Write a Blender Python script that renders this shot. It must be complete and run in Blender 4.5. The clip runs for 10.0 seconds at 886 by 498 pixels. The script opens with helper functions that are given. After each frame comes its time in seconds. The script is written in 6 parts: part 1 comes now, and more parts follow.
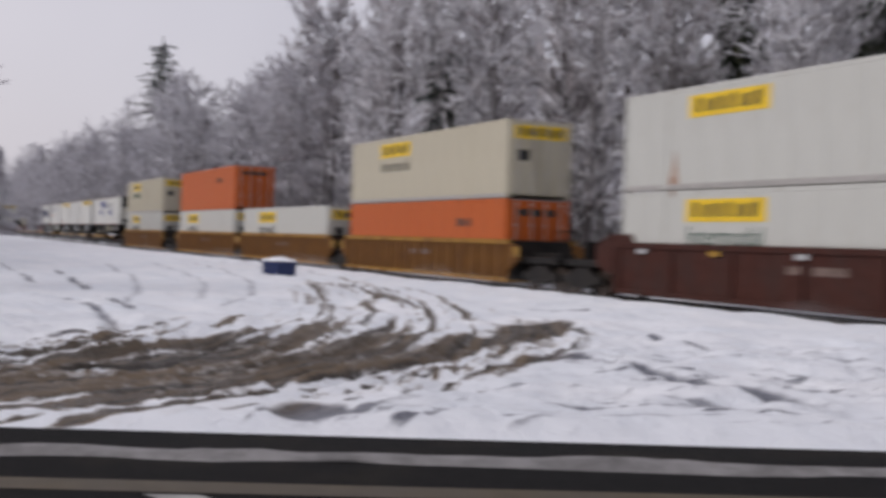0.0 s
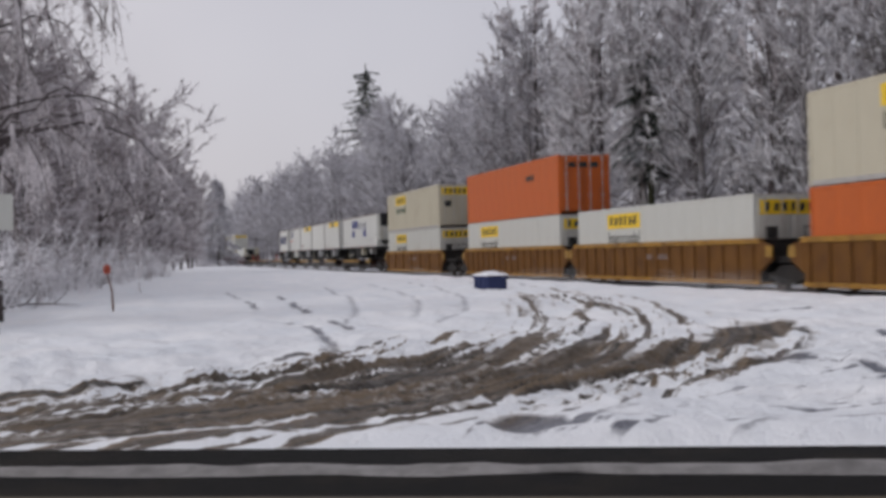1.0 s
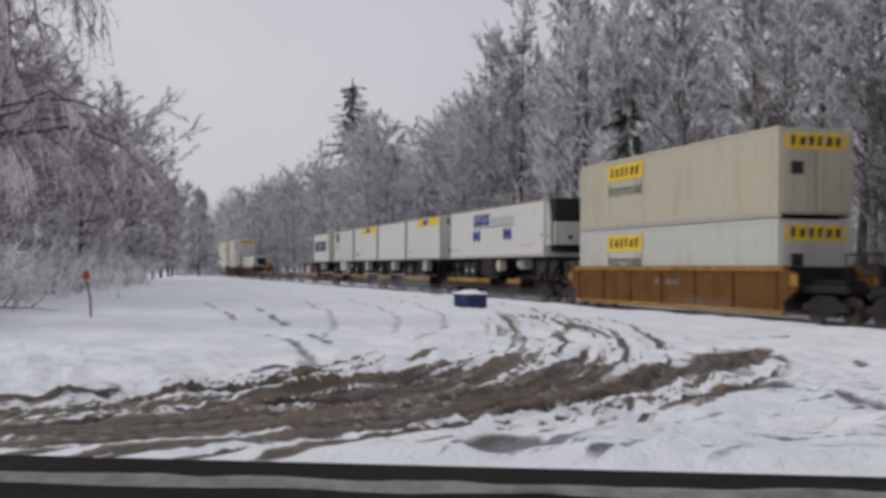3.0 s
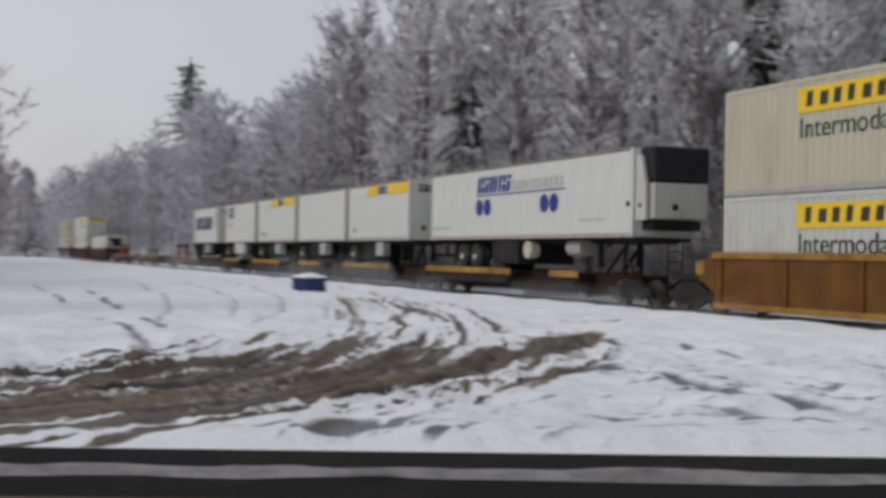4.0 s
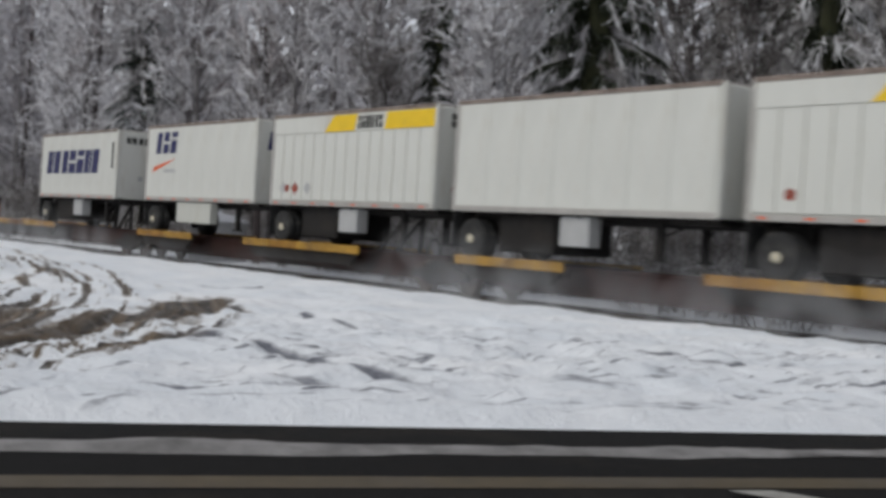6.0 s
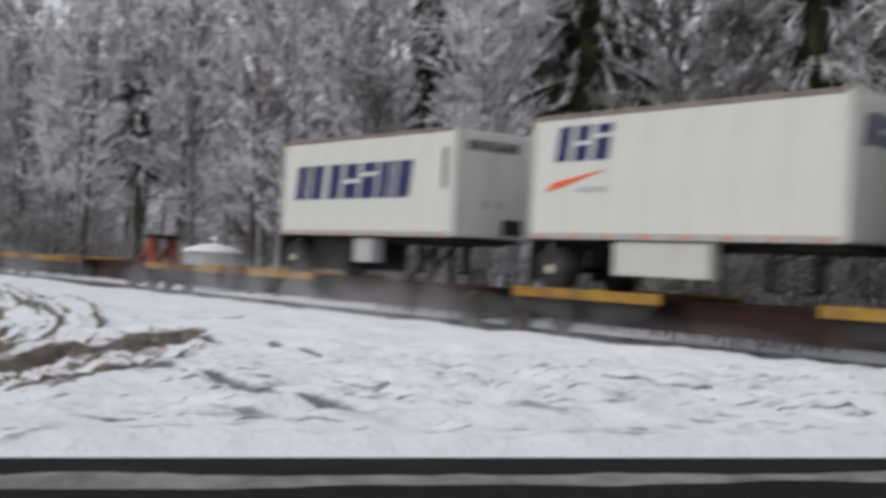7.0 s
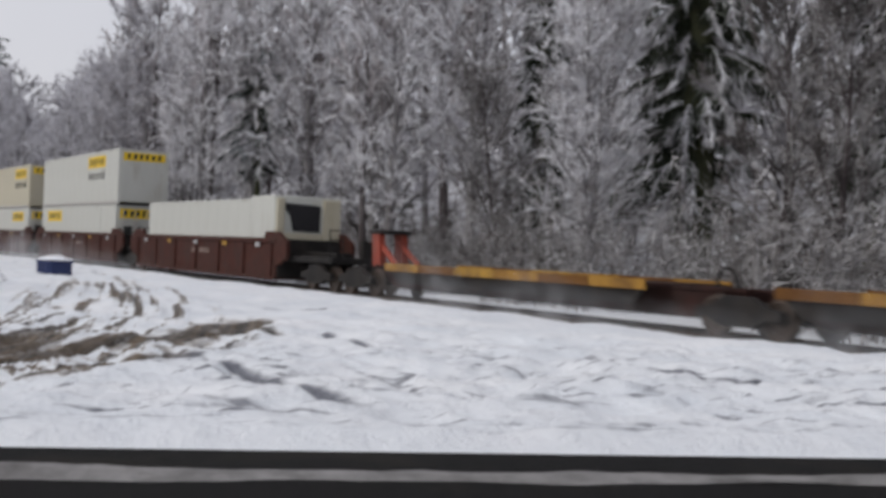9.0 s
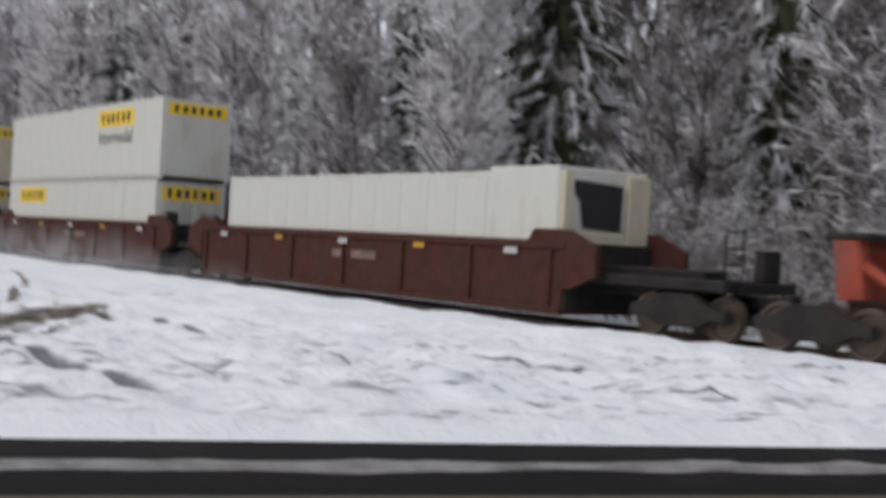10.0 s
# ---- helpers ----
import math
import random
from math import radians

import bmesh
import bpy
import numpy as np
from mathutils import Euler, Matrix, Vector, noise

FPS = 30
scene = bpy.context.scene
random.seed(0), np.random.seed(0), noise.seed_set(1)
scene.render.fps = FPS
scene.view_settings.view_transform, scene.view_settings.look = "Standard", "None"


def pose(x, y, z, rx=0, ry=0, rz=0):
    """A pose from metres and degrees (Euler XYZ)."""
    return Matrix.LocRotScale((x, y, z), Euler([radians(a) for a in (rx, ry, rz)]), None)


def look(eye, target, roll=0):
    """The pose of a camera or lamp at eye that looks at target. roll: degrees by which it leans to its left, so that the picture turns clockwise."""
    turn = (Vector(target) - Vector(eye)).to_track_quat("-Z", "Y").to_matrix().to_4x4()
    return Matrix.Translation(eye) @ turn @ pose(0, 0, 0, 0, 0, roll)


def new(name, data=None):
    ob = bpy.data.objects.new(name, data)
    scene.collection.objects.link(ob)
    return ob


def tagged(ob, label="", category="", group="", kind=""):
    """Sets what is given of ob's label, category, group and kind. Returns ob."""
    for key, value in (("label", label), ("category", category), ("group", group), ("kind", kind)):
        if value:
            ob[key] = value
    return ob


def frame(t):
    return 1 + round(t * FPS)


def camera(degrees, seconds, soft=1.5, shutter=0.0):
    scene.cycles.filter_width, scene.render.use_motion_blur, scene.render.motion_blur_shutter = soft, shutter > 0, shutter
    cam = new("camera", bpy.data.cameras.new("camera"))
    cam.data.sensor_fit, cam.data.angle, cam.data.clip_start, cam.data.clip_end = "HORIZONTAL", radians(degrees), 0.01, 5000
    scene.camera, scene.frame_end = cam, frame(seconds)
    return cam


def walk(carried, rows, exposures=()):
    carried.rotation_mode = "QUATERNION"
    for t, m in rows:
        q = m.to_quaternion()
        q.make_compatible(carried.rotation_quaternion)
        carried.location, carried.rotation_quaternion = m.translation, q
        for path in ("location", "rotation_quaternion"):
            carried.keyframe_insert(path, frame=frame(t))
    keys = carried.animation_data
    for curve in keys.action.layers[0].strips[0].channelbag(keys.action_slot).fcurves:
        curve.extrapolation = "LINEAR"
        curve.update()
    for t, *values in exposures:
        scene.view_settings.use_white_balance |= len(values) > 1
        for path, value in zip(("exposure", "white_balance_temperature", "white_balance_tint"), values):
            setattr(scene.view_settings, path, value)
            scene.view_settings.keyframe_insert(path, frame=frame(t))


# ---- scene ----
def aim(x, y, z, yaw, pitch, roll):
    """A camera pose from the eye, the bearing from +Y towards +X, the tilt upwards and the lean."""
    a, p = radians(yaw), radians(pitch)
    return look((x, y, z), (x + math.sin(a) * math.cos(p), y + math.cos(a) * math.cos(p), z + math.sin(p)), roll)


def eye(t):
    """The car stands, then creeps forward along the road."""
    return 0.25 + 0.8 * max(0, t - 4.8) / 5.2, -1.22 + 3.05 * max(0, t - 4.35) / 5.65, 1.3


cam = camera(40.215, 10.0, soft=3.6, shutter=0.3)
TURNS = [
    (0.0, -65.594, -0.292, 2.050), (0.2, -70.5, -0.42, 0.90), (0.5, -75.030, -0.560, -0.384),
    (1.0, -75.467, 0.178, -1.462), (1.5, -75.323, 1.064, -0.574), (2.0, -75.035, 1.316, 0.492),
    (3.5, -73.705, 0.415, 0.215), (4.0, -66.979, 0.305, 0.944), (4.2, -62.4, 0.10, 1.6),
    (4.5, -57.132, -1.169, 2.998), (4.8, -55.2, -2.3, 2.5), (5.0, -56.115, 0.307, 2.242),
    (5.2, -56.3, 2.0, 2.4), (5.5, -56.855, 1.543, 2.700), (5.7, -54.370, -0.651, 3.245),
    (6.8, -49.179, 1.225, 3.066), (7.0, -52.654, 0.670, 2.626), (7.2, -56.5, -1.0, 2.2),
    (7.5, -60.150, -0.409, 1.628), (7.7, -59.2, -0.15, 2.0), (8.0, -55.187, 0.806, 2.714),
    (8.2, -53.4, 1.2, 2.9), (8.5, -55.429, 0.821, 3.091), (8.8, -59.6, -0.6, 2.7),
    (9.0, -59.012, 0.085, 2.367), (9.2, -57.4, 1.5, 1.6), (9.5, -56.580, 3.070, 0.171),
    (9.7, -57.2, 2.9, 0.9), (10.0, -53.286, -0.217, 3.199),
]
walk(cam, [(t, aim(*eye(t), yaw, pitch, roll)) for t, yaw, pitch, roll in TURNS], [(0.0, -0.12, 6500, 15), (0.5, -0.20, 6500, 14), (2.2, -0.22, 6500, 10), (3.6, -0.22, 6500, 10), (4.0, -0.24, 6500, 8), (4.5, -0.14, 6500, 9), (5.0, -0.22, 6500, 6), (5.5, -0.24, 6500, 5), (7.0, 0.0, 6500, 8), (7.5, -0.04, 6500, 8), (8.0, -0.06, 6500, 9), (8.5, 0.15, 6500, 9), (9.0, -0.02, 6500, 9), (9.5, 0.04, 6500, 9), (10.0, 0.08, 6500, 9)])

# ---- light: an overcast winter sky ----
world = bpy.data.worlds.new("overcast_sky")
scene.world = world
world.use_nodes = True
wn, wl = world.node_tree.nodes, world.node_tree.links
wn.clear()
w_out, w_bg = wn.new("ShaderNodeOutputWorld"), wn.new("ShaderNodeBackground")
w_sky, w_mix = wn.new("ShaderNodeTexSky"), wn.new("ShaderNodeMix")
w_sky.sky_type, w_sky.sun_disc = "NISHITA", False
w_sky.sun_elevation, w_sky.sun_rotation = radians(32), radians(-120)
w_sky.dust_density = 4.0
w_scale = wn.new("ShaderNodeVectorMath")
w_scale.operation = "SCALE"
w_scale.inputs["Scale"].default_value = 0.10
# a cloud deck: soft wide noise over an even grey-lavender
w_tc, w_noise, w_ramp = wn.new("ShaderNodeTexCoord"), wn.new("ShaderNodeTexNoise"), wn.new("ShaderNodeValToRGB")
w_noise.inputs["Scale"].default_value, w_noise.inputs["Detail"].default_value = 2.2, 3.0
w_ramp.color_ramp.elements[0].position, w_ramp.color_ramp.elements[0].color = 0.30, (0.55, 0.553, 0.618, 1)
w_ramp.color_ramp.elements[1].position, w_ramp.color_ramp.elements[1].color = 0.72, (0.70, 0.703, 0.766, 1)
w_mix.data_type = "RGBA"
w_mix.inputs[0].default_value = 0.88
wl.new(w_tc.outputs["Generated"], w_noise.inputs["Vector"])
wl.new(w_noise.outputs["Fac"], w_ramp.inputs["Fac"])
wl.new(w_sky.outputs["Color"], w_scale.inputs[0])
wl.new(w_scale.outputs[0], w_mix.inputs["A"])
wl.new(w_ramp.outputs["Color"], w_mix.inputs["B"])
wl.new(w_mix.outputs["Result"], w_bg.inputs["Color"])
w_bg.inputs["Strength"].default_value = 1.0
wl.new(w_bg.outputs[0], w_out.inputs["Surface"])

sun = new("sun", bpy.data.lights.new("sun", "SUN"))
sun.data.energy, sun.data.angle, sun.data.color = 1.15, radians(25), (1.0, 0.97, 0.93)
sun.matrix_world = look((-10, -60, 60), (-10, 20, 0))


# ---- materials ----
def mat(name, base, rough=0.6, metal=0.0, var=0.12, scale=3.0, dirt=None, dirt_amount=0.0, dirt_scale=1.2, bump=0.0, bump_scale=40.0,
        stretch=(1, 1, 1), per="", spec=0.4):
    """A painted, stained or natural surface: base colour, broad and fine variation, dirt patches, relief. per: "object" or "island" varies the tone of each piece."""
    m = bpy.data.materials.new(name)
    m.use_nodes = True
    nt = m.node_tree
    n, l = nt.nodes, nt.links
    b = n["Principled BSDF"]
    b.inputs["Roughness"].default_value, b.inputs["Metallic"].default_value = rough, metal
    b.inputs["Specular IOR Level"].default_value = spec
    tc, mp = n.new("ShaderNodeTexCoord"), n.new("ShaderNodeMapping")
    mp.inputs["Scale"].default_value = stretch
    l.new(tc.outputs["Object"], mp.inputs["Vector"])
    fine = n.new("ShaderNodeTexNoise")
    fine.inputs["Scale"].default_value, fine.inputs["Detail"].default_value = scale, 6
    l.new(mp.outputs[0], fine.inputs["Vector"])
    hsv = n.new("ShaderNodeHueSaturation")
    hsv.inputs["Color"].default_value = (*base, 1)
    rng = n.new("ShaderNodeMapRange")
    rng.inputs["From Min"].default_value, rng.inputs["From Max"].default_value = 0.25, 0.75
    rng.inputs["To Min"].default_value, rng.inputs["To Max"].default_value = 1 - var, 1 + var
    l.new(fine.outputs["Fac"], rng.inputs["Value"])
    value = rng.outputs[0]
    if per:
        src = n.new("ShaderNodeNewGeometry" if per == "island" else "ShaderNodeObjectInfo")
        r2, mul = n.new("ShaderNodeMapRange"), n.new("ShaderNodeMath")
        r2.inputs["To Min"].default_value, r2.inputs["To Max"].default_value = 0.8, 1.15
        l.new(src.outputs["Random Per Island" if per == "island" else "Random"], r2.inputs["Value"])
        mul.operation = "MULTIPLY"
        l.new(value, mul.inputs[0])
        l.new(r2.outputs[0], mul.inputs[1])
        value = mul.outputs[0]
    l.new(value, hsv.inputs["Value"])
    colour = hsv.outputs["Color"]
    if dirt:
        broad = n.new("ShaderNodeTexNoise")
        broad.inputs["Scale"].default_value, broad.inputs["Detail"].default_value = dirt_scale, 8
        broad.inputs["Roughness"].default_value = 0.65
        l.new(mp.outputs[0], broad.inputs["Vector"])
        ramp, mix = n.new("ShaderNodeMapRange"), n.new("ShaderNodeMix")
        ramp.inputs["From Min"].default_value, ramp.inputs["From Max"].default_value = 0.62 - 0.3 * dirt_amount, 0.78
        ramp.inputs["To Max"].default_value = min(1.0, 0.35 + dirt_amount)
        l.new(broad.outputs["Fac"], ramp.inputs["Value"])
        mix.data_type = "RGBA"
        mix.inputs["B"].default_value = (*dirt, 1)
        l.new(ramp.outputs[0], mix.inputs[0])
        l.new(colour, mix.inputs["A"])
        colour = mix.outputs["Result"]
    l.new(colour, b.inputs["Base Color"])
    if bump:
        bt, bp = n.new("ShaderNodeTexNoise"), n.new("ShaderNodeBump")
        bt.inputs["Scale"].default_value, bt.inputs["Detail"].default_value = bump_scale, 5
        bp.inputs["Strength"].default_value, bp.inputs["Distance"].default_value = bump, 0.03
        l.new(mp.outputs[0], bt.inputs["Vector"])
        l.new(bt.outputs["Fac"], bp.inputs["Height"])
        l.new(bp.outputs[0], b.inputs["Normal"])
    return m


GRIME = (0.10, 0.085, 0.07)
RUST = (0.16, 0.06, 0.03)
M = {
    "white": mat("white_paint", (0.53, 0.53, 0.485), 0.5, var=0.06, dirt=(0.28, 0.24, 0.18), dirt_amount=0.32, dirt_scale=1.5, stretch=(1, 1, 0.25)),
    "van_white": mat("trailer_white_paint", (0.62, 0.62, 0.58), 0.5, var=0.06, dirt=(0.36, 0.31, 0.24), dirt_amount=0.3, dirt_scale=1.5, stretch=(1, 1, 0.25)),
    "blackish_brown": mat("blackish_brown_paint", (0.036, 0.016, 0.013), 0.8, var=0.3, dirt=(0.022, 0.017, 0.015), dirt_amount=0.6, dirt_scale=1.6, spec=0.15),
    "cream": mat("cream_paint", (0.50, 0.46, 0.35), 0.55, var=0.07, dirt=(0.30, 0.24, 0.15), dirt_amount=0.36, dirt_scale=1.5, stretch=(1, 1, 0.25)),
    "orange": mat("orange_paint", (0.50, 0.105, 0.014), 0.5, var=0.10, dirt=(0.20, 0.045, 0.015), dirt_amount=0.42, dirt_scale=1.6, stretch=(1, 1, 0.22)),
    "grey_roof": mat("galvanised_roof", (0.42, 0.38, 0.35), 0.6, 0.1, var=0.15, dirt=(0.2, 0.15, 0.12), dirt_amount=0.4),
    "logo": mat("yellow_decal", (0.80, 0.53, 0.02), 0.5, var=0.08, dirt=(0.35, 0.25, 0.08), dirt_amount=0.2),
    "ink": mat("black_decal", (0.03, 0.03, 0.028), 0.6, var=0.2),
    "green_ink": mat("dark_green_decal", (0.02, 0.07, 0.045), 0.6, var=0.2),
    "blue": mat("blue_decal", (0.015, 0.03, 0.20), 0.5, var=0.15),
    "navy": mat("navy_decal", (0.012, 0.015, 0.09), 0.5, var=0.15),
    "red": mat("orange_red_decal", (0.72, 0.12, 0.03), 0.5, var=0.1),
    "dim": mat("rubbed_out_stencil", (0.17, 0.12, 0.10), 0.7, var=0.3, dirt=(0.07, 0.04, 0.03), dirt_amount=0.7, dirt_scale=4),
    "fade": mat("faded_grey_decal", (0.42, 0.42, 0.42), 0.6, var=0.1),
    "brown": mat("brown_rusty_paint", (0.062, 0.022, 0.016), 0.75, var=0.25, dirt=(0.045, 0.028, 0.024), dirt_amount=0.6, dirt_scale=1.4, bump=0.2, spec=0.15),
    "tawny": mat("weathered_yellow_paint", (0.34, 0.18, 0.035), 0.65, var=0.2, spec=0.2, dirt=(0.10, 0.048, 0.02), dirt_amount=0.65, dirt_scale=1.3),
    "tawny_dark": mat("dark_brown_yellow_paint", (0.17, 0.078, 0.020), 0.75, var=0.25, spec=0.15, dirt=(0.065, 0.028, 0.014), dirt_amount=0.8, dirt_scale=1.5),
    "deck_yellow": mat("deck_yellow_paint", (0.44, 0.245, 0.03), 0.6, var=0.2, dirt=(0.09, 0.05, 0.025), dirt_amount=0.8, dirt_scale=1.6),
    "hitch_red": mat("hitch_red_paint", (0.27, 0.045, 0.024), 0.65, var=0.25, dirt=GRIME, dirt_amount=0.4),
    "steel": mat("sooty_steel", (0.022, 0.020, 0.019), 0.7, 0.2, var=0.3, dirt=(0.05, 0.04, 0.033), dirt_amount=0.4, spec=0.25),
    "rail": mat("rail_steel", (0.11, 0.085, 0.07), 0.45, 0.7, var=0.2),
    "rubber": mat("tyre_rubber", (0.022, 0.022, 0.022), 0.85, var=0.3, dirt=(0.12, 0.11, 0.10), dirt_amount=0.35, dirt_scale=4),
    "hub": mat("cream_wheel_hub", (0.55, 0.50, 0.38), 0.5, var=0.15, dirt=GRIME, dirt_amount=0.35, dirt_scale=5),
    "alloy": mat("aluminium_trim", (0.48, 0.46, 0.43), 0.45, 0.5, var=0.12),
    "grille": mat("black_grille", (0.015, 0.014, 0.016), 0.7, var=0.3),
    "ballast": mat("dark_ballast", (0.07, 0.066, 0.066), 0.9, var=0.5, scale=12, dirt=(0.50, 0.51, 0.55), dirt_amount=0.45, dirt_scale=2.5, bump=0.8, bump_scale=14),
    "tie": mat("creosote_tie", (0.05, 0.04, 0.035), 0.85, var=0.3, dirt=(0.6, 0.6, 0.62), dirt_amount=0.3, dirt_scale=3),
    "tub": mat("blue_plastic", (0.018, 0.03, 0.10), 0.5, var=0.12),
    "snow": mat("settled_snow", (0.86, 0.87, 0.90), 0.75, var=0.05, bump=0.5, bump_scale=6),
    "slush": mat("road_slush", (0.22, 0.21, 0.205), 0.6, var=0.25, scale=5, dirt=(0.06, 0.055, 0.05), dirt_amount=0.6, dirt_scale=3, bump=0.8, bump_scale=9),
    "rust": mat("rust_stain", (0.30, 0.13, 0.06), 0.8, var=0.3, dirt=(0.5, 0.46, 0.4), dirt_amount=0.6, dirt_scale=3),
    "post_rust": mat("rusty_post", (0.14, 0.07, 0.045), 0.75, var=0.3),
    "reflector": mat("red_reflector", (0.35, 0.06, 0.03), 0.5, var=0.2),
    "bark": mat("frosted_bark", (0.17, 0.155, 0.155), 0.9, var=0.35, scale=6, dirt=(0.46, 0.45, 0.46), dirt_amount=0.75, dirt_scale=2.2, bump=0.6, bump_scale=9, stretch=(1, 1, 0.3)),
    "moss": mat("mossy_bark", (0.055, 0.058, 0.03), 0.95, var=0.4, scale=5, dirt=(0.10, 0.095, 0.06), dirt_amount=0.4, bump=0.7, bump_scale=8, stretch=(1, 1, 0.3)),
}


def twig_material(name, dark, frost, share, rough=0.9):
    """Twigs and needles, each of its own tone between bare and rimed; share is the part that is rimed."""
    m = bpy.data.materials.new(name)
    m.use_nodes = True
    n, l = m.node_tree.nodes, m.node_tree.links
    b = n["Principled BSDF"]
    b.inputs["Roughness"].default_value = rough
    geo, ramp = n.new("ShaderNodeNewGeometry"), n.new("ShaderNodeValToRGB")
    e = ramp.color_ramp.elements
    e[0].position, e[0].color = max(0.02, 1 - share - 0.2), (*dark, 1)
    e[1].position, e[1].color = min(0.98, 1 - share + 0.3), (*frost, 1)
    tc, noise_node, mul = n.new("ShaderNodeTexCoord"), n.new("ShaderNodeTexNoise"), n.new("ShaderNodeMapRange")
    noise_node.inputs["Scale"].default_value, noise_node.inputs["Detail"].default_value = 0.75, 3.0
    l.new(tc.outputs["Object"], noise_node.inputs["Vector"])
    mul.inputs["From Min"].default_value, mul.inputs["From Max"].default_value = 0.3, 0.7
    mul.inputs["To Min"].default_value, mul.inputs["To Max"].default_value = -0.10, 0.62
    # rime gathers in clumps; single twigs differ less, and each plant has its own tone
    single, whole, info = n.new("ShaderNodeMapRange"), n.new("ShaderNodeMapRange"), n.new("ShaderNodeObjectInfo")
    single.inputs["To Min"].default_value, single.inputs["To Max"].default_value = 0.0, 0.48
    whole.inputs["To Min"].default_value, whole.inputs["To Max"].default_value = -0.12, 0.12
    add, more = n.new("ShaderNodeMath"), n.new("ShaderNodeMath")
    l.new(noise_node.outputs["Fac"], mul.inputs["Value"])
    l.new(geo.outputs["Random Per Island"], single.inputs["Value"])
    l.new(info.outputs["Random"], whole.inputs["Value"])
    l.new(single.outputs[0], add.inputs[0])
    l.new(mul.outputs[0], add.inputs[1])
    l.new(add.outputs[0], more.inputs[0])
    l.new(whole.outputs[0], more.inputs[1])
    l.new(more.outputs[0], ramp.inputs["Fac"])
    l.new(ramp.outputs["Color"], b.inputs["Base Color"])
    return m


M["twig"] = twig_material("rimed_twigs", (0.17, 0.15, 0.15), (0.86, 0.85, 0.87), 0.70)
# rimed twigs for far trees; haze is put into their flatter, greyer colour
M["twig_hazed"] = twig_material("haze_paled_rimed_twigs", (0.26, 0.245, 0.255), (0.68, 0.67, 0.70), 0.70)
M["twig_bare"] = twig_material("thinly_rimed_red_twigs", (0.15, 0.12, 0.118), (0.76, 0.72, 0.73), 0.56)
M["twig_dusk"] = twig_material("brown_grey_rimed_twigs", (0.20, 0.17, 0.175), (0.66, 0.63, 0.65), 0.58)
M["brush"] = twig_material("brown_rimed_brush", (0.12, 0.105, 0.10), (0.50, 0.485, 0.485), 0.50)
M["needle"] = twig_material("snow_dusted_needles", (0.022, 0.030, 0.022), (0.58, 0.61, 0.63), 0.18)
M["fir"] = twig_material("green_fir_needles", (0.016, 0.022, 0.008), (0.22, 0.24, 0.20), 0.12)



def powder_material():
    """Airborne snow powder: thin veils, torn by the wind, that let most of the light pass."""
    m = bpy.data.materials.new("airborne_powder")
    m.use_nodes = True
    n, l = m.node_tree.nodes, m.node_tree.links
    b = n["Principled BSDF"]
    b.inputs["Base Color"].default_value, b.inputs["Roughness"].default_value = (0.80, 0.81, 0.84, 1), 0.9
    b.inputs["Specular IOR Level"].default_value = 0.0
    thick, tc, cloud = n.new("ShaderNodeAttribute"), n.new("ShaderNodeTexCoord"), n.new("ShaderNodeTexNoise")
    thick.attribute_name = "powder_amount"
    cloud.inputs["Scale"].default_value, cloud.inputs["Detail"].default_value = 1.1, 4.0
    torn, mul = n.new("ShaderNodeMapRange"), n.new("ShaderNodeMath")
    torn.inputs["From Min"].default_value, torn.inputs["From Max"].default_value = 0.28, 0.60
    mul.operation = "MULTIPLY"
    l.new(tc.outputs["Object"], cloud.inputs["Vector"])
    l.new(cloud.outputs["Fac"], torn.inputs["Value"])
    l.new(torn.outputs[0], mul.inputs[0])
    l.new(thick.outputs["Fac"], mul.inputs[1])
    l.new(mul.outputs[0], b.inputs["Alpha"])
    return m


M["powder"] = powder_material()
M["dark_bark"] = mat("dark_wet_bark", (0.075, 0.06, 0.06), 0.9, var=0.35, scale=6, dirt=(0.30, 0.28, 0.28), dirt_amount=0.45, dirt_scale=1.6, bump=0.6, bump_scale=9, stretch=(1, 1, 0.3))

